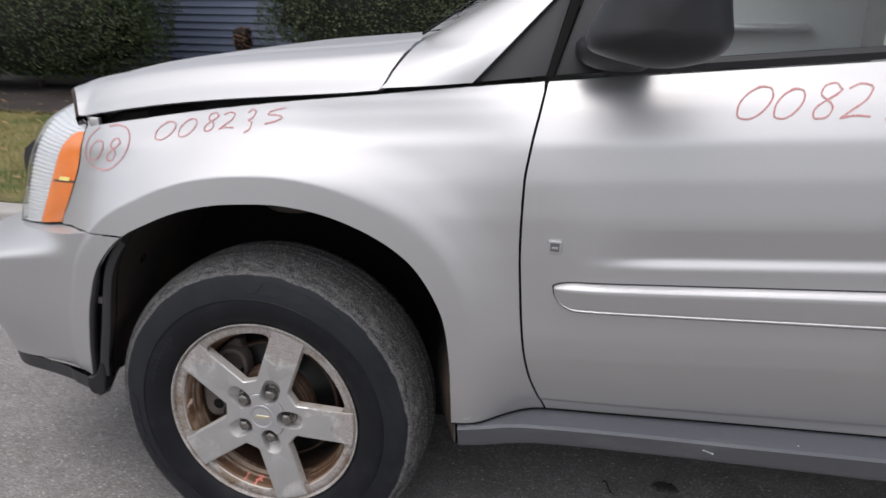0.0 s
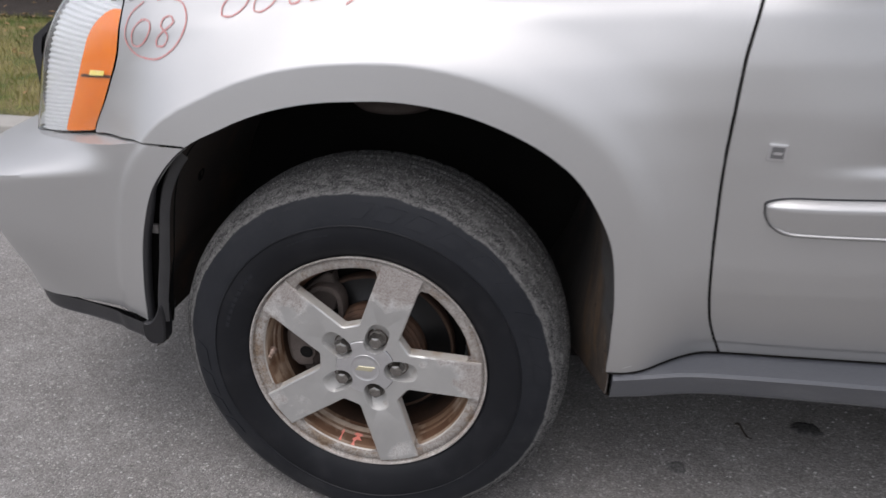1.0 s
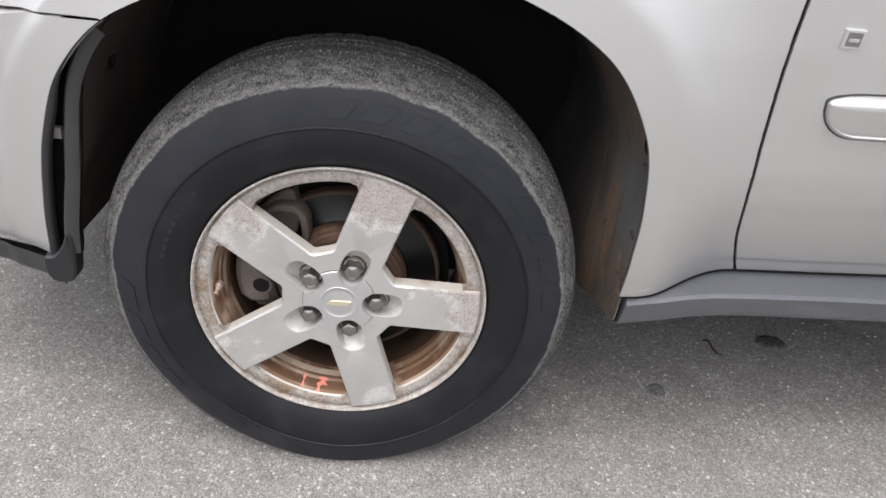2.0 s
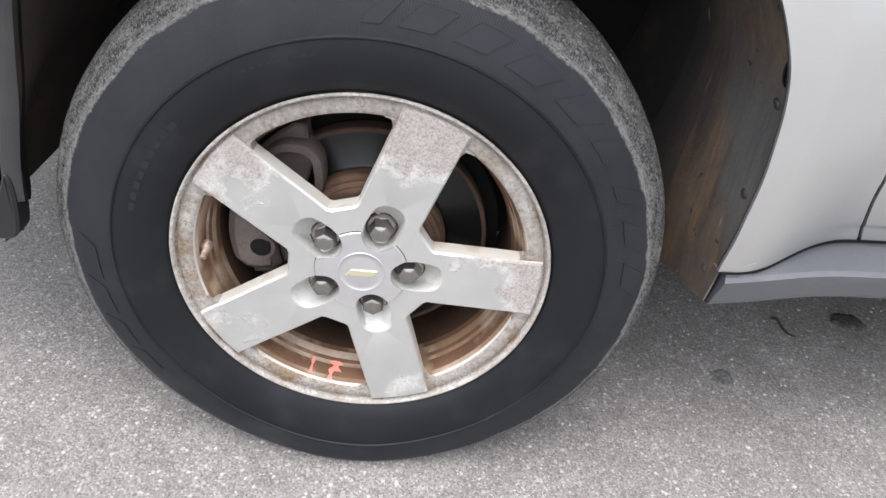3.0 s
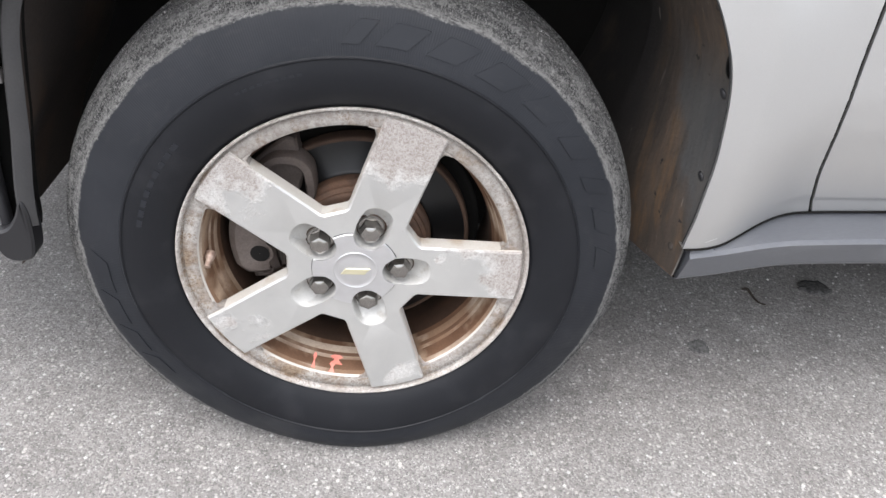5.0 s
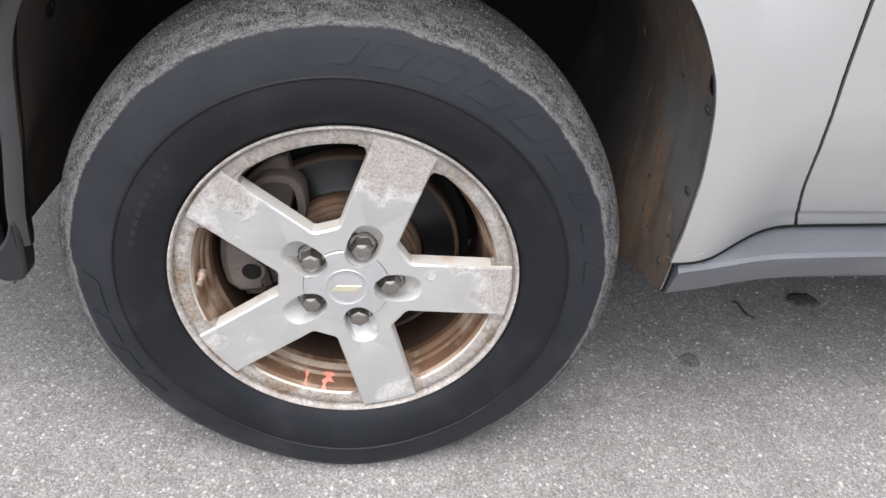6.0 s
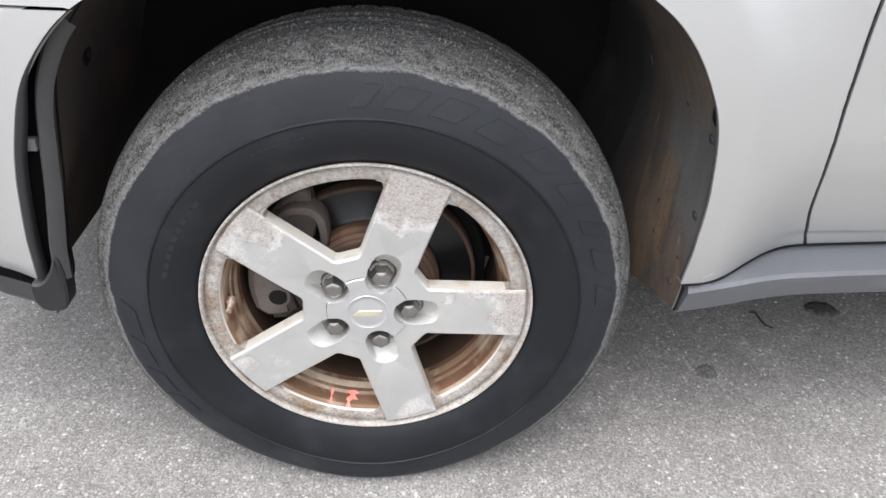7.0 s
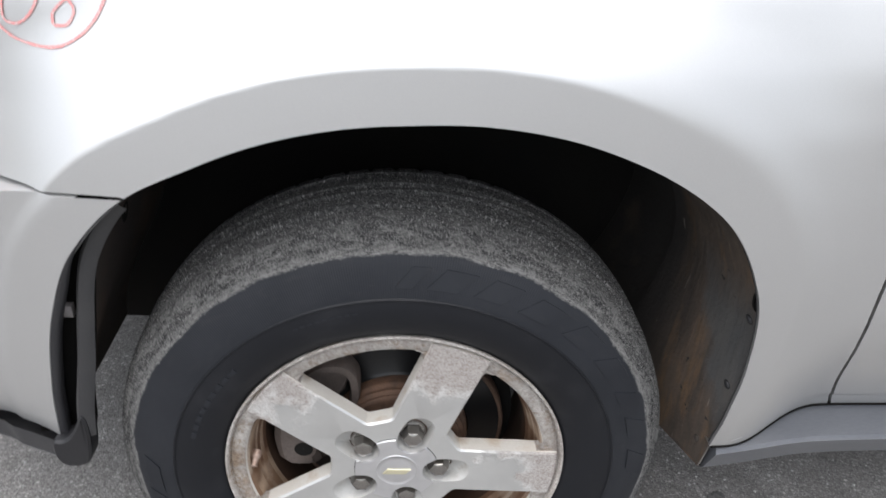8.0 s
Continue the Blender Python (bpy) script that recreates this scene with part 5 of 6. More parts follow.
def cap_outline():
    pts = []
    for i in range(150):
        t = 2 * math.pi * i / 150
        r = 0.0560
        for k in range(5):
            a = math.radians(SPOKE0 + 72 * k)
            dt = (t - a + math.pi) % (2 * math.pi) - math.pi
            s = 0.056 * math.sin(dt)
            if abs(dt) < 1 and abs(s) < 0.0205:
                r = min(r, 0.056 * math.cos(dt) - math.sqrt(0.0205**2 - s * s))
        pts.append((r * math.cos(t), r * math.sin(t)))
    return pts


def nut_lump():
    rows = []
    for y, r, hexed in ((0.024, 0.0180, 0), (0.013, 0.0180, 0), (0.011, 0.0165, 0), (0.0105, 0.0150, 1), (-0.001, 0.0146, 1), (-0.0055, 0.0122, 1), (-0.0072, 0.0085, 0.6), (-0.0080, 0.0035, 0), (-0.0081, 0.0002, 0)):
        row = []
        for i in range(36):
            t = 2 * math.pi * i / 36
            q = r * (1 - hexed * (1 - math.cos(math.pi / 6) / math.cos(((t % (math.pi / 3)) - math.pi / 6))) * 1.0)
            row.append((q * math.cos(t), y, q * math.sin(t)))
        rows.append(row)
    return grid(np.array(rows), 0, close=True)


nut_mesh = None


def wheel(at, flip=False):
    global nut_mesh
    w = new("wheel")
    w.parent, w.location = car, at
    if flip:
        w.rotation_euler = (0, 0, math.pi)
    w.scale = (1.01, 1, 1.01)
    tagged(w, "corroded five-spoke alloy wheel with a worn black tyre")
    v, f, mats = tyre_lump()
    tyre = part("tyre", (v, f), [RUBBER, TREAD, RIBBED], w, "worn black tyre with a dusty grey tread")
    sharp(tyre, 38)
    tyre.data.polygons.foreach_set("material_index", mats)
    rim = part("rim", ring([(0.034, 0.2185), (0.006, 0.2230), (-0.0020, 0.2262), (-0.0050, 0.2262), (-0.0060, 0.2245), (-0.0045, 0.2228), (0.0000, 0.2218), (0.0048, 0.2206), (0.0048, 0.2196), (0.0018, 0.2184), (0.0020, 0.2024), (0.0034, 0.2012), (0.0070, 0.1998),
                            (0.0130, 0.1976), (0.030, 0.1930), (0.036, 0.1915), (0.040, 0.1885), (0.052, 0.1865), (0.058, 0.1835), (0.075, 0.1815), (0.18, 0.188), (0.195, 0.216)], 160), [CORRODED, BARREL, SHADED_RUST, BAND, LACQUER, LIP], w, "stained alloy rim edge and rusty barrel darkened in its depth")
    # The deepest rings take the darker rust: the barrel's shade put into colour.
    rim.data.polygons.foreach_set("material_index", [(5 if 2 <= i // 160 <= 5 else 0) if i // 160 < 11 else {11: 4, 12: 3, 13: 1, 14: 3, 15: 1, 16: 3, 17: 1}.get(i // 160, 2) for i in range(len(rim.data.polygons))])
    sharp(part("spokes", rim_star(), [ALLOY, LACQUER, POCKET], w, "five flat silver spokes with flaking lacquer"), 30)
    for k in range(5):
        for me in CORNERS:
            c = new("rim_corner", me)
            c.parent, c.rotation_euler = w, (0, -math.radians(SPOKE0 + 72 * k), 0)
    O = np.array(cap_outline())
    rows = [[(x * f, y, z * f) for x, z in O] for f, y in ((1.0, 0.006), (1.0, -0.0050), (0.985, -0.0060), (0.80, -0.0062), (0.5, -0.0062), (0.004, -0.0062))]
    sharp(part("centre_cap", grid(np.array(rows), 0, close=True), CAP, w, "brushed silver centre cap"), 30)
    part("cap_disc", both(ring([(-0.006, 0.0285), (-0.0070, 0.0280), (-0.0070, 0.0272), (-0.0064, 0.0268), (-0.0078, 0.020), (-0.0084, 0.0002)], 64)), CAP, w)
    for k in range(5):
        arc = np.radians(np.linspace(SPOKE0 + 72 * k + 23, SPOKE0 + 72 * k + 49, 12))
        P = np.array([[(r * math.cos(q), y, r * math.sin(q)) for q in arc] for r, y in ((0.0555, -0.0030), (0.0558, -0.0038), (0.0567, -0.0038), (0.0569, -0.0030))])
        part("cap_groove", grid(P, 0), DARK, w)
    logo = [(-0.0165, -0.0042), (0.0105, -0.0042), (0.0165, 0.0042), (-0.0105, 0.0042)]
    part("cap_emblem", prism([(x * 1.15, z * 1.1) for x, z in logo], -0.0095, -0.0065, 0.0006), GOLD, w, "plain pale gold emblem shape", smooth=False)
    for k in range(5):
        a = math.radians(SPOKE0 + 72 * k)
        if nut_mesh is None:
            first = sharp(part("lug_nut", nut_lump(), NUT, w, "smoked chrome lug nut"), 25)
            nut_mesh = first.data
        else:
            first = new("lug_nut", nut_mesh)
            first.parent = w
        first.location = (0.0572 * math.cos(a), 0.002, 0.0572 * math.sin(a))
        first.rotation_euler = (0, 0.5 * k, 0)
    # Dark rings added round the nuts, standing for the shade in their pockets.
    for k in range(5):
        q = math.radians(SPOKE0 + 72 * k)
        part("nut_recess_shade", ring([(0.0170, 0.0198), (0.0155, 0.0192), (0.0155, 0.0120)], 28, (0.0572 * math.cos(q), 0, 0.0572 * math.sin(q))), SHADED_RUST, w)
    if not flip and at[0] < 1:
        raised_marks(w)
    valve = part("valve_stem", ring([(0.012, 0.0066), (0.004, 0.0066), (0.002, 0.0058), (0.001, 0.0042), (-0.003, 0.0042), (-0.0035, 0.0036), (-0.0045, 0.0042), (-0.0055, 0.0036), (-0.0065, 0.0042), (-0.0075, 0.0036), (-0.0085, 0.0042), (-0.0100, 0.0040), (-0.0105, 0.0030), (-0.0105, 0.0001)], 18), BRASS, w, "tarnished copper-coloured valve stem")
    valve.location, valve.rotation_euler = (-0.1905, 0.014, -0.004), (0.45, 0, -0.1)
    return w


wheel((-0.003, 0, HUB_Z))
wheel((BASE, 0, HUB_Z))
wheel((0, 2 * YC, HUB_Z), True)
wheel((BASE, 2 * YC, HUB_Z), True)

# brake behind the front wheel
part("brake_disc", ring([(0.074, 0.100), (0.078, 0.1035), (0.078, 0.1445), (0.0785, 0.146), (0.081, 0.149), (0.100, 0.149), (0.102, 0.08)], 128, (0, 0, HUB_Z)), DISC, car, "dark worn brake disc")
part("disc_hat", ring([(0.045, 0.0005), (0.045, 0.080), (0.0455, 0.0865), (0.0485, 0.0880), (0.0490, 0.0865), (0.0505, 0.0868), (0.0510, 0.0925), (0.0535, 0.0940), (0.0545, 0.0925), (0.0560, 0.0930), (0.0600, 0.0948), (0.0610, 0.0968), (0.064, 0.0978), (0.0765, 0.0985)], 96, (0, 0, HUB_Z)), RUST, car, "rusty disc hat")
part("disc_rim", ring([(0.080, 0.1450), (0.0768, 0.1460), (0.0768, 0.1506), (0.081, 0.1518), (0.098, 0.1518)], 128, (0, 0, HUB_Z)), RIM_RUST, car, "rusty outer edge of the disc")
# Unseen dark disc, added so that the wheel's openings look dark.
part("brake_backing", ring([(0.108, 0.0005), (0.108, 0.160), (0.104, 0.168), (0.120, 0.169)], 64, (0, 0, HUB_Z)), DARK, car, "dark disc added behind the brake to close off the view")


def arc_plate(pts, y0, y1, edge):
    """A cast piece: an outline in degrees and radius about the wheel's centre."""
    out = []
    for (a, r), (b, s) in zip(pts, pts[1:] + pts[:1]):
        for k in range(6):
            u = k / 6
            t, q = math.radians(a + (b - a) * u), r + (s - r) * u
            out.append((q * math.cos(t), HUB_Z + q * math.sin(t)))
    return lump_of(prism(out, y0, y1, edge))


body = arc_plate([(150, 0.176), (165, 0.1755), (178, 0.1740), (191, 0.1706), (196.6, 0.1594), (199, 0.140), (200, 0.1228), (198, 0.114), (180, 0.1138), (160, 0.114)], 0.036, 0.10, 0.010)
step = arc_plate([(160, 0.116), (180, 0.1155), (199, 0.116), (201, 0.104), (190, 0.096), (165, 0.096)], 0.050, 0.10, 0.006)
lower = arc_plate([(194, 0.158), (204, 0.1620), (207.5, 0.142), (205, 0.116), (197, 0.112)], 0.056, 0.10, 0.008)
bracket = arc_plate([(150, 0.112), (152, 0.176), (137, 0.1805), (121.3, 0.1810), (117.4, 0.1735), (119.4, 0.160), (120.4, 0.146), (125, 0.125), (134, 0.112)], 0.062, 0.090, 0.003)


def cast_rib(line, wide, y0, y1):
    """A raised rib of even width along a bent line of degrees and radius."""
    u = np.linspace(0, 1, 40)
    t = np.linspace(0, 1, len(line))
    a, r = np.radians(curve_at(t, [p[0] for p in line], u)), curve_at(t, [p[1] for p in line], u)
    x, z = r * np.cos(a), HUB_Z + r * np.sin(a)
    dx, dz = np.gradient(x), np.gradient(z)
    L = np.hypot(dx, dz)
    nx, nz = -dz / L, dx / L
    w = wide * (0.75 + 0.25 * np.sin(np.pi * u))
    rows = [np.stack([x + nx * w * k, 0 * x + y0 + (y1 - y0) * q, z + nz * w * k], -1) for k, q in ((-0.5, 1.0), (-0.5, 0.18), (-0.34, 0.0), (0.34, 0.0), (0.5, 0.18), (0.5, 1.0))]
    return grid(np.array(rows), 0)


ear = cast_rib([(140, 0.170), (131, 0.168), (125.5, 0.160), (121.0, 0.148), (120.0, 0.134), (122.5, 0.118), (128, 0.102), (134, 0.095)], 0.015, 0.046, 0.075)
boss = ring([(0.0362, 0.0125), (0.0357, 0.0175), (0.0365, 0.0185)], 28, (-0.1330, 0, HUB_Z - 0.0065))
# Flat dark disc on the casting stands for the shade inside its hole.
bore_shade = ring([(0.0353, 0.0130), (0.0352, 0.0115), (0.0352, 0.0005)], 24, (-0.1330, 0, HUB_Z - 0.0065))
cal = sharp(part("brake_caliper", both(body, step, lower, bracket, ear, boss), IRON, car, "grey-brown cast brake caliper"), 40)
part("bore_shade", bore_shade, DARK, cal)


def drips():
    """Two runs of red paint inside the rim."""
    V, F = [], []
    for a0, wide, y0, y1 in ((-108.5, 1.7, 0.008, 0.034), (-99.0, 6.0, 0.020, 0.036), (-100.5, 2.6, 0.006, 0.024)):
        k = len(V)
        for i in range(5):
            y = y0 + (y1 - y0) * i / 4
            w = wide * (0.6 + 0.4 * math.sin(1 + 2.2 * i))
            r = float(np.interp(y, [0.004, 0.010, 0.030, 0.036], [0.1996, 0.1980, 0.1930, 0.1915])) * 1.01 - 0.0009
            for s in (-1, 0, 1):
                t = math.radians(a0 + s * w / 2)
                V.append((r * math.cos(t) - 0.003, y, HUB_Z + r * math.sin(t)))
        F += [(k + 3 * i + j, k + 3 * i + j + 1, k + 3 * i + j + 4, k + 3 * i + j + 3) for i in range(4) for j in range(2)]
    return V, F


part("paint_run", drips(), RED_PAINT, car, "bright red paint runs inside the wheel rim")


# ---- wheel housing ----
def liner(d0, d1, n, inner, w0=0.0, w1=1.0, lead=0.014):
    rows = []
    for w in np.linspace(w0, w1, 24):
        d = np.linspace(d0, d1, n)
        r = arch_r(d) + 0.006 - inner(d) * w
        y = flare_y(d) + lead + 0.42 * w
        rows.append(np.stack([r * np.cos(np.radians(d)), y, HUB_Z + r * np.sin(np.radians(d))], -1))
    return grid(np.array(rows), 0)


on_side("wheel_liner", liner(62, 125, 80, lambda d: 0.02 + 0.03 * ease(60, 40, d)), LINER, "black plastic wheel arch liner")
def panel_in(d):
    return np.where(d < 45, 0.05 + 0.13 * ease(45, 5, d), 0.02 + 0.03 * ease(65, 45, d))


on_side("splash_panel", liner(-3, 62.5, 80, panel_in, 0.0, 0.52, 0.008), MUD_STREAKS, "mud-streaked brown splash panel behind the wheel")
# The deep part has its own near-black material, with the shade in its colour.
on_side("inner_liner", liner(-3, 62.5, 80, lambda d: panel_in(d) - 0.02, 0.50, 1.0), SHADED_LINER, "inner liner behind the splash panel, near-black for its shade")
foot = []
for w in np.linspace(0, 0.5, 14):
    t = radians(-3)
    r = float(arch_r(-3.0)) + 0.006 - float(panel_in(-3.0)) * w
    p = np.array([r * math.cos(t), float(flare_y(-3.0)) + 0.008 + 0.42 * w, HUB_Z + r * math.sin(t)])
    foot.append([p + (-0.0012, 0, 0.001), p + (-0.001, -0.001, -0.0025), p + (0.003, 0.004, -0.006), p + (0.016, 0.012, -0.012), p + (0.05, 0.02, -0.012)])
on_side("panel_foot", grid(np.array(foot), 0), MUD, "dusty brown turned edge under the splash panel")
edge = []
for w in (0.0, 0.5, 1.0):
    d = np.linspace(5, 60, 70)
    r = arch_r(d) + 0.004 - 0.003 * w
    edge.append(np.stack([r * np.cos(np.radians(d)), flare_y(d) + 0.003 + 0.004 * w, HUB_Z + r * np.sin(np.radians(d))], -1))
lip = []
for q in np.linspace(0, 2 * math.pi, 7):
    d = np.linspace(-3, 35, 60)
    r = arch_r(d) + 0.0045 + 0.0011 * math.cos(q)
    lip.append(np.stack([r * np.cos(np.radians(d)), flare_y(d) + 0.0075 + 0.0013 * math.sin(q), HUB_Z + r * np.sin(np.radians(d))], -1))
on_side("panel_rim", grid(np.array(lip), 0), PANEL_RIM, "thin pale edge of the splash panel")
on_side("liner_edge", grid(np.array(edge), 0.002, (-1, 0, 0)), STRIP, "dark edge strip of the splash panel")


def plug(deg, w, size):
    """A round fixing plug set on the splash panel."""
    r = float(arch_r(deg)) + 0.006 - float(0.05 + 0.13 * ease(45, 5, deg)) * w
    y = float(flare_y(deg)) + 0.014 + 0.42 * w
    bm = bmesh.new()
    bmesh.ops.create_uvsphere(bm, u_segments=14, v_segments=8, radius=size)
    t = math.radians(deg)
    c = Vector((r * math.cos(t), y, HUB_Z + r * math.sin(t)))
    turn = Matrix.Rotation(-t, 4, "Y")
    bmesh.ops.scale(bm, vec=(0.45, 1, 1), verts=bm.verts[:])
    bmesh.ops.rotate(bm, cent=(0, 0, 0), matrix=turn, verts=bm.verts[:])
    bmesh.ops.translate(bm, vec=c, verts=bm.verts[:])
    return bm


part("scratch", ([(x, float(skin_y(x, z)) - 0.0008, z) for x, z in ((0.462, 0.3895), (0.478, 0.3955), (0.4775, 0.3968), (0.4625, 0.3910))], [(0, 1, 2, 3)]), REFLECTOR, fender_panel, "pale scratch above the sill", smooth=False)
part("screw", plug(2.2, 0.045, 0.008), MUD, car, "muddy screw head in the splash panel")
for d_, w_ in ((18, 0.035), (31, 0.032)):
    part("plug", plug(d_, w_, 0.0078), PLASTIC, car, "black plastic plug in the splash panel")
tear = []
for q in np.linspace(33.6, 37.0, 12):
    r = float(arch_r(q)) + 0.0035
    w = 0.006 * math.sin(math.pi * (37.0 - q) / 3.4) ** 0.6
    tear.append([((r - e) * math.cos(radians(q)), float(flare_y(q)) + 0.0105, HUB_Z + (r - e) * math.sin(radians(q))) for e in (0.0, w + 0.0005)])
part("tear", grid(np.array(tear), 0.004, (0, 1, 0)), DARK, car, "dark tear at the splash panel's edge")
seat_ring = ring([(0.0, 0.07), (0.012, 0.085), (0.024, 0.07)], 40)
part("spring_seat", ([(x, z + 0.26, y + 0.775) for x, y, z in seat_ring[0]], seat_ring[1]), IRON, car, "dark spring seat up in the wheel arch")
fl = []
for w in np.linspace(0, 1, 24):
    d = np.linspace(124, 180.5, 70)
    pull = 0.038 * ease(124, 156, d) * ease(192, 172, d) * (1 - 0.6 * w)
    r = arch_r(d) + 0.004 - pull - 0.012 * w
    r = r + (float(np.interp(w, [0, 0.08, 0.36, 1], [0.412, 0.412, 0.465, 0.465])) - r) * ease(146, 180, d) * ease(0.0, 0.12, w)
    y = flare_y(d) + 0.022 + (0.40 - 0.06 * ease(150, 178, d)) * w
    fl.append(np.stack([r * np.cos(np.radians(d)), y, HUB_Z + r * np.sin(np.radians(d))], -1))
on_side("front_liner", grid(np.array(fl), 0), LINER, "black plastic liner edge behind the bumper")
# Black strip added in the slot behind the bumper, for the shade there.
back = []
for w in (0.0, 0.5, 1.0):
    d = np.linspace(127, 176, 60)
    r = arch_r(d) + 0.03 - (0.029 + 0.038 * ease(124, 156, d) * ease(192, 172, d)) * w
    back.append(np.stack([r * np.cos(np.radians(d)), flare_y(d) + 0.05 + 0.02 * w, HUB_Z + r * np.sin(np.radians(d))], -1))
on_side("bumper_slot_dark", grid(np.array(back), 0), DARK, "black strip added for the shade in the slot behind the bumper edge")
# Thin dark patch laid on the liner: a hole's shaded inside drawn as colour.
hole_shade = ring([(0.0, 0.0045), (0.0006, 0.0105), (0.002, 0.012)], 18)
hole_ob = part("hole_shade", ([(-y, x * 1.7, z * 0.55) for x, y, z in hole_shade[0]], hole_shade[1]), DARK, car, "dark patch on the liner for the shade in a hole")
hole_ob.location, hole_ob.rotation_euler = (-0.3605, 0.140, 0.652), (0.5, -0.30, 0.0)
edge_d = np.linspace(128, 172, 60)
edge_r = arch_r(edge_d) + 0.0035 - 0.038 * ease(124, 156, edge_d) * ease(192, 172, edge_d)
pale = np.array([np.stack([(edge_r - a) * np.cos(np.radians(edge_d)), flare_y(edge_d) + 0.0195 + b, HUB_Z + (edge_r - a) * np.sin(np.radians(edge_d))], -1) for a, b in ((-0.004, 0.004), (0.0, 0.0), (0.010, 0.001), (0.017, 0.006))])
on_side("liner_lip", grid(pale, 0), STRIP, "worn grey lip along the liner's front edge")
part("clip", box((-0.416, 0.008, 0.577), (-0.390, 0.018, 0.593), 0.0008), CLIP, car, "small pale fixing clip")
flap = lump_of(prism(rounded([(-0.447, 0.394), (-0.443, 0.347), (-0.404, 0.347), (-0.397, 0.378), (-0.3945, 0.425), (-0.402, 0.440), (-0.412, 0.412), (-0.428, 0.392)], 3), -0.012, 0.016, 0.003))
under = grid(np.array([[(x, y, z) for x, y in ((-0.405, 0.012), (-0.412, 0.03), (-0.440, 0.09), (-0.466, 0.15), (-0.466, 0.24), (-0.466, 0.33))] for z in (0.350, 0.362)]), 0)
on_side("bumper_flap", both(flap, under), MIRROR_BLACK, "black plastic flap under the bumper corner")
# Black sheets and a block, added to keep the wheel arch dark.
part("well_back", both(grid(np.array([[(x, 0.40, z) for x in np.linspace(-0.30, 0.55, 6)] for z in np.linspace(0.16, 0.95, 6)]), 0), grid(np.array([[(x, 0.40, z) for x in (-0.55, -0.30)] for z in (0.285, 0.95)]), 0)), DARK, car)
part("front_blocker", box((-0.76, 0.26, 0.30), (-0.56, 2 * YC - 0.26, 0.42), 0.03), DARK, car)
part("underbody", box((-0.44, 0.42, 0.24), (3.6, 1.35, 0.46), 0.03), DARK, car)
# Unseen boxes, added to keep light from the ground under the car.
part("floor_blocker", box((0.66, 0.17, 0.27), (2.36, 2 * YC - 0.17, 0.40), 0.02), DARK, car)
part("tray_blocker", box((0.60, 0.22, 0.255), (2.30, 2 * YC - 0.22, 0.40), 0.03), DARK, car)
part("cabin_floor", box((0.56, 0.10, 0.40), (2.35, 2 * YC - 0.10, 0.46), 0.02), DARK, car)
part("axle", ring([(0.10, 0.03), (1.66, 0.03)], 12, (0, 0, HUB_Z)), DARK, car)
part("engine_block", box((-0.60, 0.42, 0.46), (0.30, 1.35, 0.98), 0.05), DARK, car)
# Unseen dark boxes, added to stop light through the panel gaps.
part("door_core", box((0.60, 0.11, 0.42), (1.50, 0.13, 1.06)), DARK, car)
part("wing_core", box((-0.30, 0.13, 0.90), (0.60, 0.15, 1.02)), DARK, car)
part("dashboard", box((0.42, 0.15, 0.95), (0.85, 2 * YC - 0.15, 1.13), 0.05), SEAT, car, "grey dashboard")
part("door_trim", box((0.62, 2 * YC - 0.17, 0.50), (2.35, 2 * YC - 0.12, 1.215), 0.01), TRIM, car, "grey inner door panel")
belt = [[(1.20 + 0.045 * u + dx, 0.24 + 0.02 * u, 1.02 + 0.62 * u) for u in np.linspace(0, 1, 8)] for dx in (0.0, 0.022, 0.045)]
part("seat_belt", shell(np.array(belt), (0, 0.002, 0)), TRIM, car, "pale grey seat belt hanging by the door post")
part("grab_bar", box((0.95, 2 * YC - 0.21, 1.055), (1.30, 2 * YC - 0.17, 1.078), 0.008), CAP, car)
steer = [[(0.84 + 0.016 * math.cos(q) * 0.5 + 0.35 * (0.19 + 0.016 * math.cos(q)) * math.sin(t) * 0.9, 0.47 + (0.185 + 0.016 * math.cos(q)) * math.cos(t), 1.02 + (0.185 + 0.016 * math.cos(q)) * math.sin(t) * 0.92 + 0.012 * math.sin(q)) for q in np.linspace(0, 2 * np.pi, 10, endpoint=False)] for t in np.linspace(0, 2 * np.pi, 49)]
part("steering_wheel", grid(np.array(steer), 0, close=True), PLASTIC, car, "dark steering wheel")
for y in (0.28, 1.00):
    part("seat_back", box((1.42, y, 0.62), (1.58, y + 0.50, 1.28), 0.06), SEAT, car, "grey cloth seat back")
    part("seat_cushion", box((0.98, y, 0.50), (1.50, y + 0.50, 0.66), 0.06), SEAT, car)
    part("head_rest", box((1.47, y + 0.12, 1.32), (1.57, y + 0.38, 1.50), 0.04), SEAT, car)


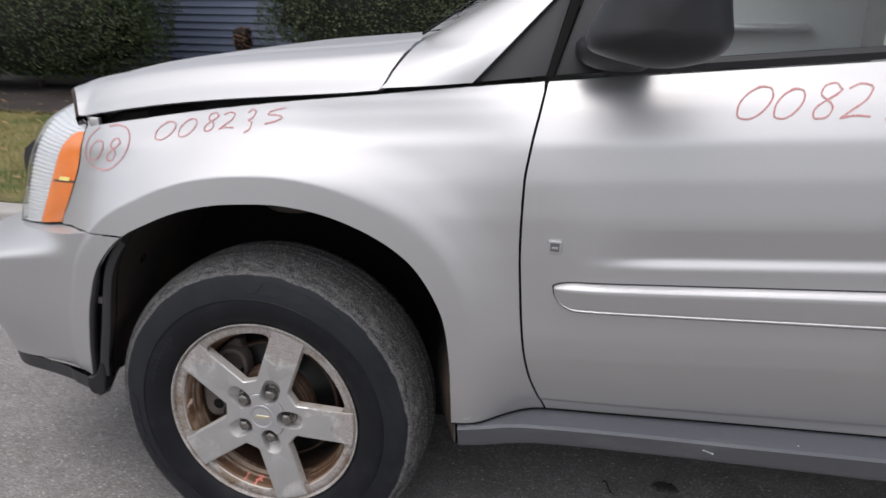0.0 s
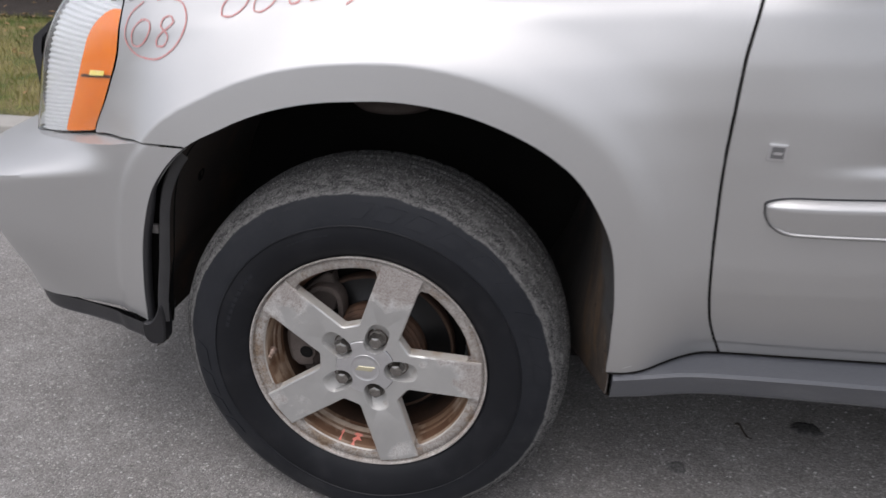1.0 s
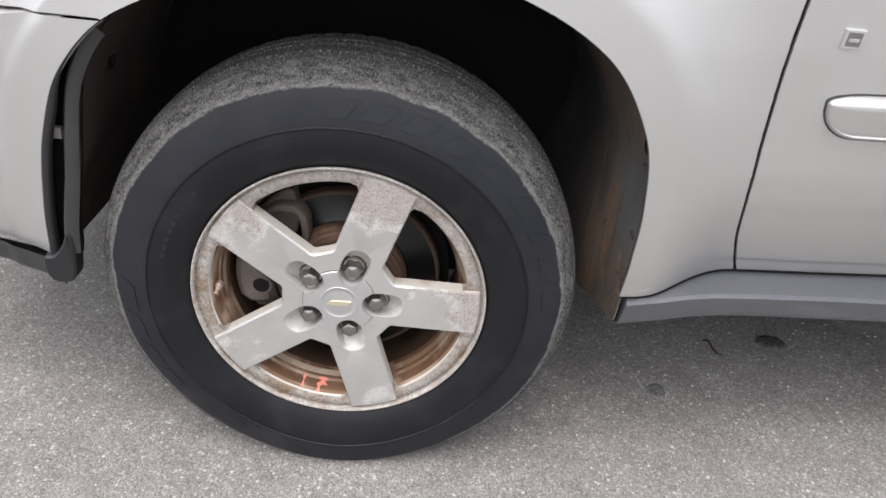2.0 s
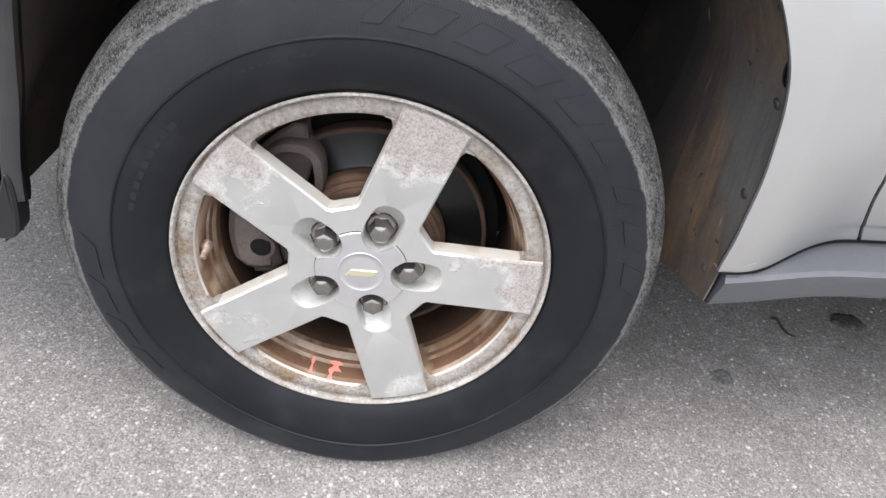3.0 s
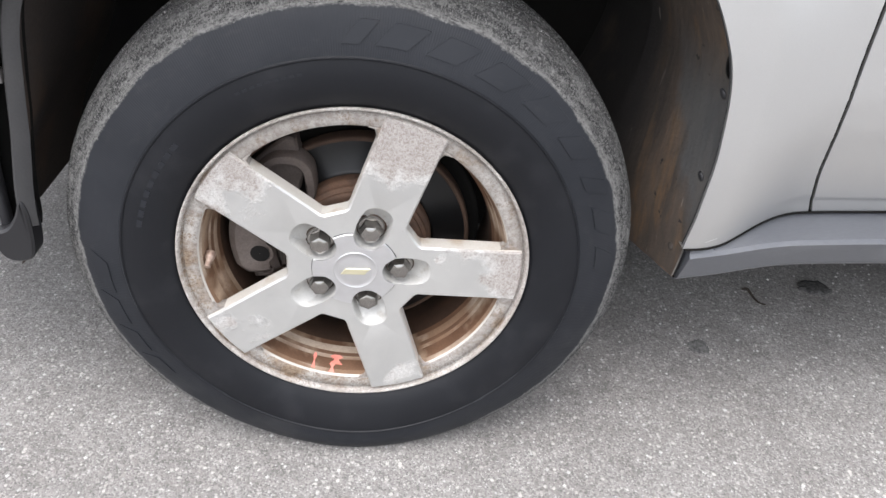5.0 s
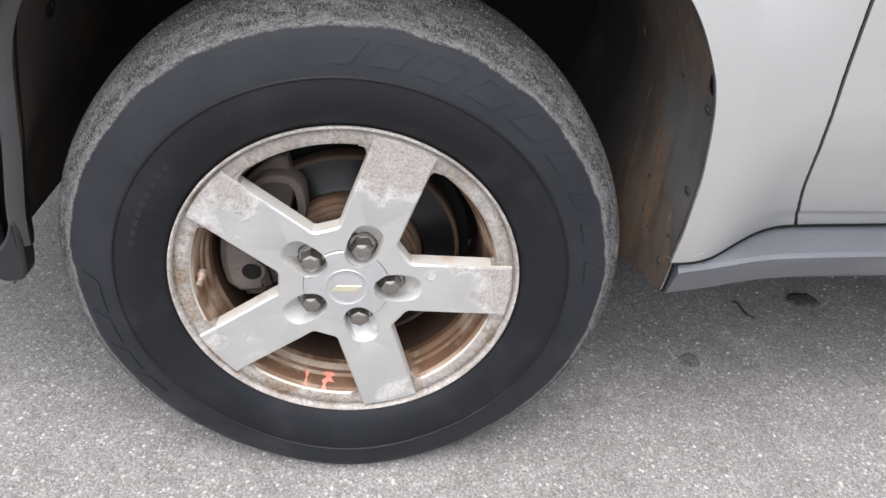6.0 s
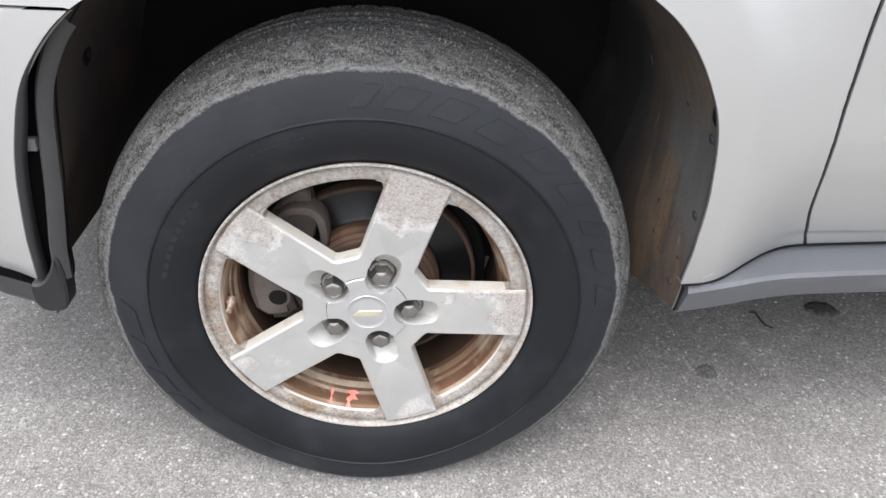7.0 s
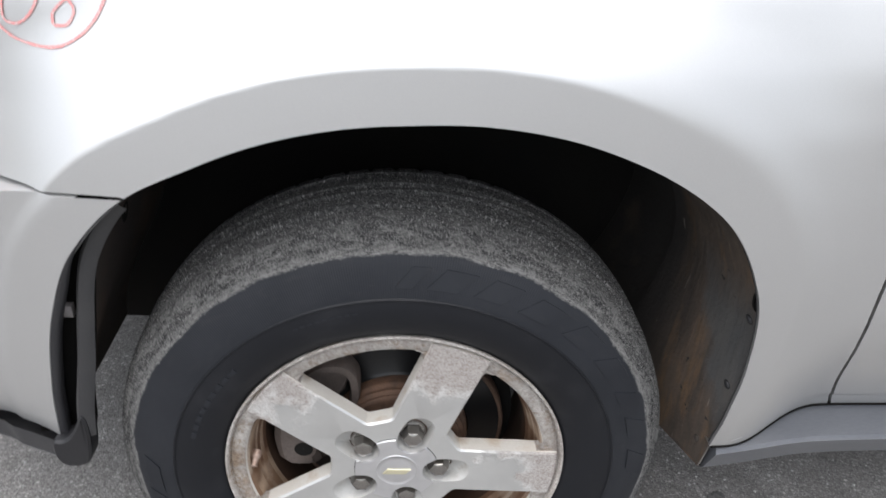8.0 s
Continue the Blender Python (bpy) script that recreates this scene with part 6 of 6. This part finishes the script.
# ---- crayon numbers ----
GLYPHS = {
    "0": [[(0.55, 1.0), (0.25, 0.85), (0.03, 0.45), (0.12, 0.08), (0.45, 0.0), (0.8, 0.25), (0.95, 0.65), (0.8, 0.95), (0.5, 1.0), (0.38, 0.93)]],
    "8": [[(0.85, 0.80), (0.6, 1.0), (0.25, 0.92), (0.2, 0.70), (0.5, 0.52), (0.75, 0.30), (0.6, 0.03), (0.25, 0.02), (0.12, 0.25), (0.4, 0.5), (0.75, 0.68), (0.9, 0.85)]],
    "2": [[(0.08, 0.85), (0.4, 1.0), (0.75, 0.88), (0.7, 0.6), (0.35, 0.25), (0.1, 0.02), (0.5, 0.10), (0.95, 0.05)]],
    "3": [[(0.1, 0.85), (0.45, 1.0), (0.75, 0.85), (0.6, 0.6), (0.35, 0.52), (0.7, 0.40), (0.72, 0.12), (0.35, -0.05)]],
    "5": [[(0.95, 1.0), (0.6, 0.93), (0.2, 0.80), (0.15, 0.62), (0.55, 0.55), (0.9, 0.35), (0.6, 0.12), (0.1, 0.0)]],
    "o": [[(0.35, 1.0), (0.08, 0.75), (0.0, 0.4), (0.2, 0.08), (0.55, 0.0), (0.88, 0.25), (1.0, 0.62), (0.92, 0.92), (0.68, 1.02), (0.52, 0.99)]],
}


def crayon(name, marks, width, parent, label):
    for mark in marks:
        crayon_mark(name, [mark], width, parent, label)


def crayon_mark(name, marks, width, parent, label):
    """Wax strokes lying on the paint: marks of (glyph, x, z, width, height, lean)."""
    rnd = random.Random(7)
    V, F = [], []
    for g, gx, gz, gw, gh, lean, rise in marks:
        for stroke in GLYPHS[g]:
            s = np.linspace(0, 1, len(stroke))
            t = np.linspace(0, 1, 70)
            px, pz = curve_at(s, [p[0] for p in stroke], t), curve_at(s, [p[1] for p in stroke], t)
            k = np.array([1, 4, 6, 4, 1]) / 16
            px, pz = [np.convolve(np.pad(np.convolve(np.pad(q, 2, mode="edge"), k, mode="valid"), 2, mode="edge"), k, mode="valid") for q in (px, pz)]
            X = gx + gw * (px - 0.5) + lean * gh * (pz - 0.5)
            Z = gz + gh * (pz - 0.5) + rise * gw * (px - 0.5)
            dx, dz = np.gradient(X), np.gradient(Z)
            L = np.maximum(np.hypot(dx, dz), 1e-6)
            base = len(V)
            for i in range(len(X)):
                w = width * (0.75 + 0.5 * rnd.random()) / 2
                for side in (-1, 1):
                    x, z = X[i] - side * dz[i] / L[i] * w, Z[i] + side * dx[i] / L[i] * w
                    V.append((x, float(skin_y(x, z)) - 0.0011, z))
            for i in range(len(X) - 1):
                a = base + 2 * i
                F.append((a, a + 1, a + 3, a + 2))
    return part(name, (V, F), CRAYON, parent, label)


crayon("crayon_figure", [("o", -0.373, 0.931, 0.130, 0.094, 0.0, 0.1), ("0", -0.400, 0.924, 0.044, 0.044, 0.2, 0.1), ("8", -0.349, 0.930, 0.036, 0.050, 0.25, 0.1)], 0.0030, fender_panel, "circled 08 in red crayon")
crayon("crayon_figure", [(g, x, z, w, h, 0.25, 0.12) for g, x, z, w, h in (("0", -0.222, 0.977, 0.048, 0.037), ("0", -0.168, 0.986, 0.042, 0.036), ("8", -0.111, 1.001, 0.034, 0.038), ("2", -0.070, 1.006, 0.042, 0.034), ("3", -0.019, 1.009, 0.030, 0.044), ("5", 0.037, 1.021, 0.048, 0.030))], 0.0028, fender_panel, "008235 in red crayon")
crayon("crayon_figure", [(g, x, z, w, h, 0.3, 0.07) for g, x, z, w, h in (("0", 0.966, 1.089, 0.058, 0.055), ("0", 1.022, 1.090, 0.048, 0.050), ("8", 1.083, 1.097, 0.048, 0.060), ("2", 1.134, 1.099, 0.058, 0.058), ("3", 1.188, 1.103, 0.045, 0.058), ("5", 1.250, 1.107, 0.05, 0.055))], 0.0031, front_door, "008235 in red crayon")
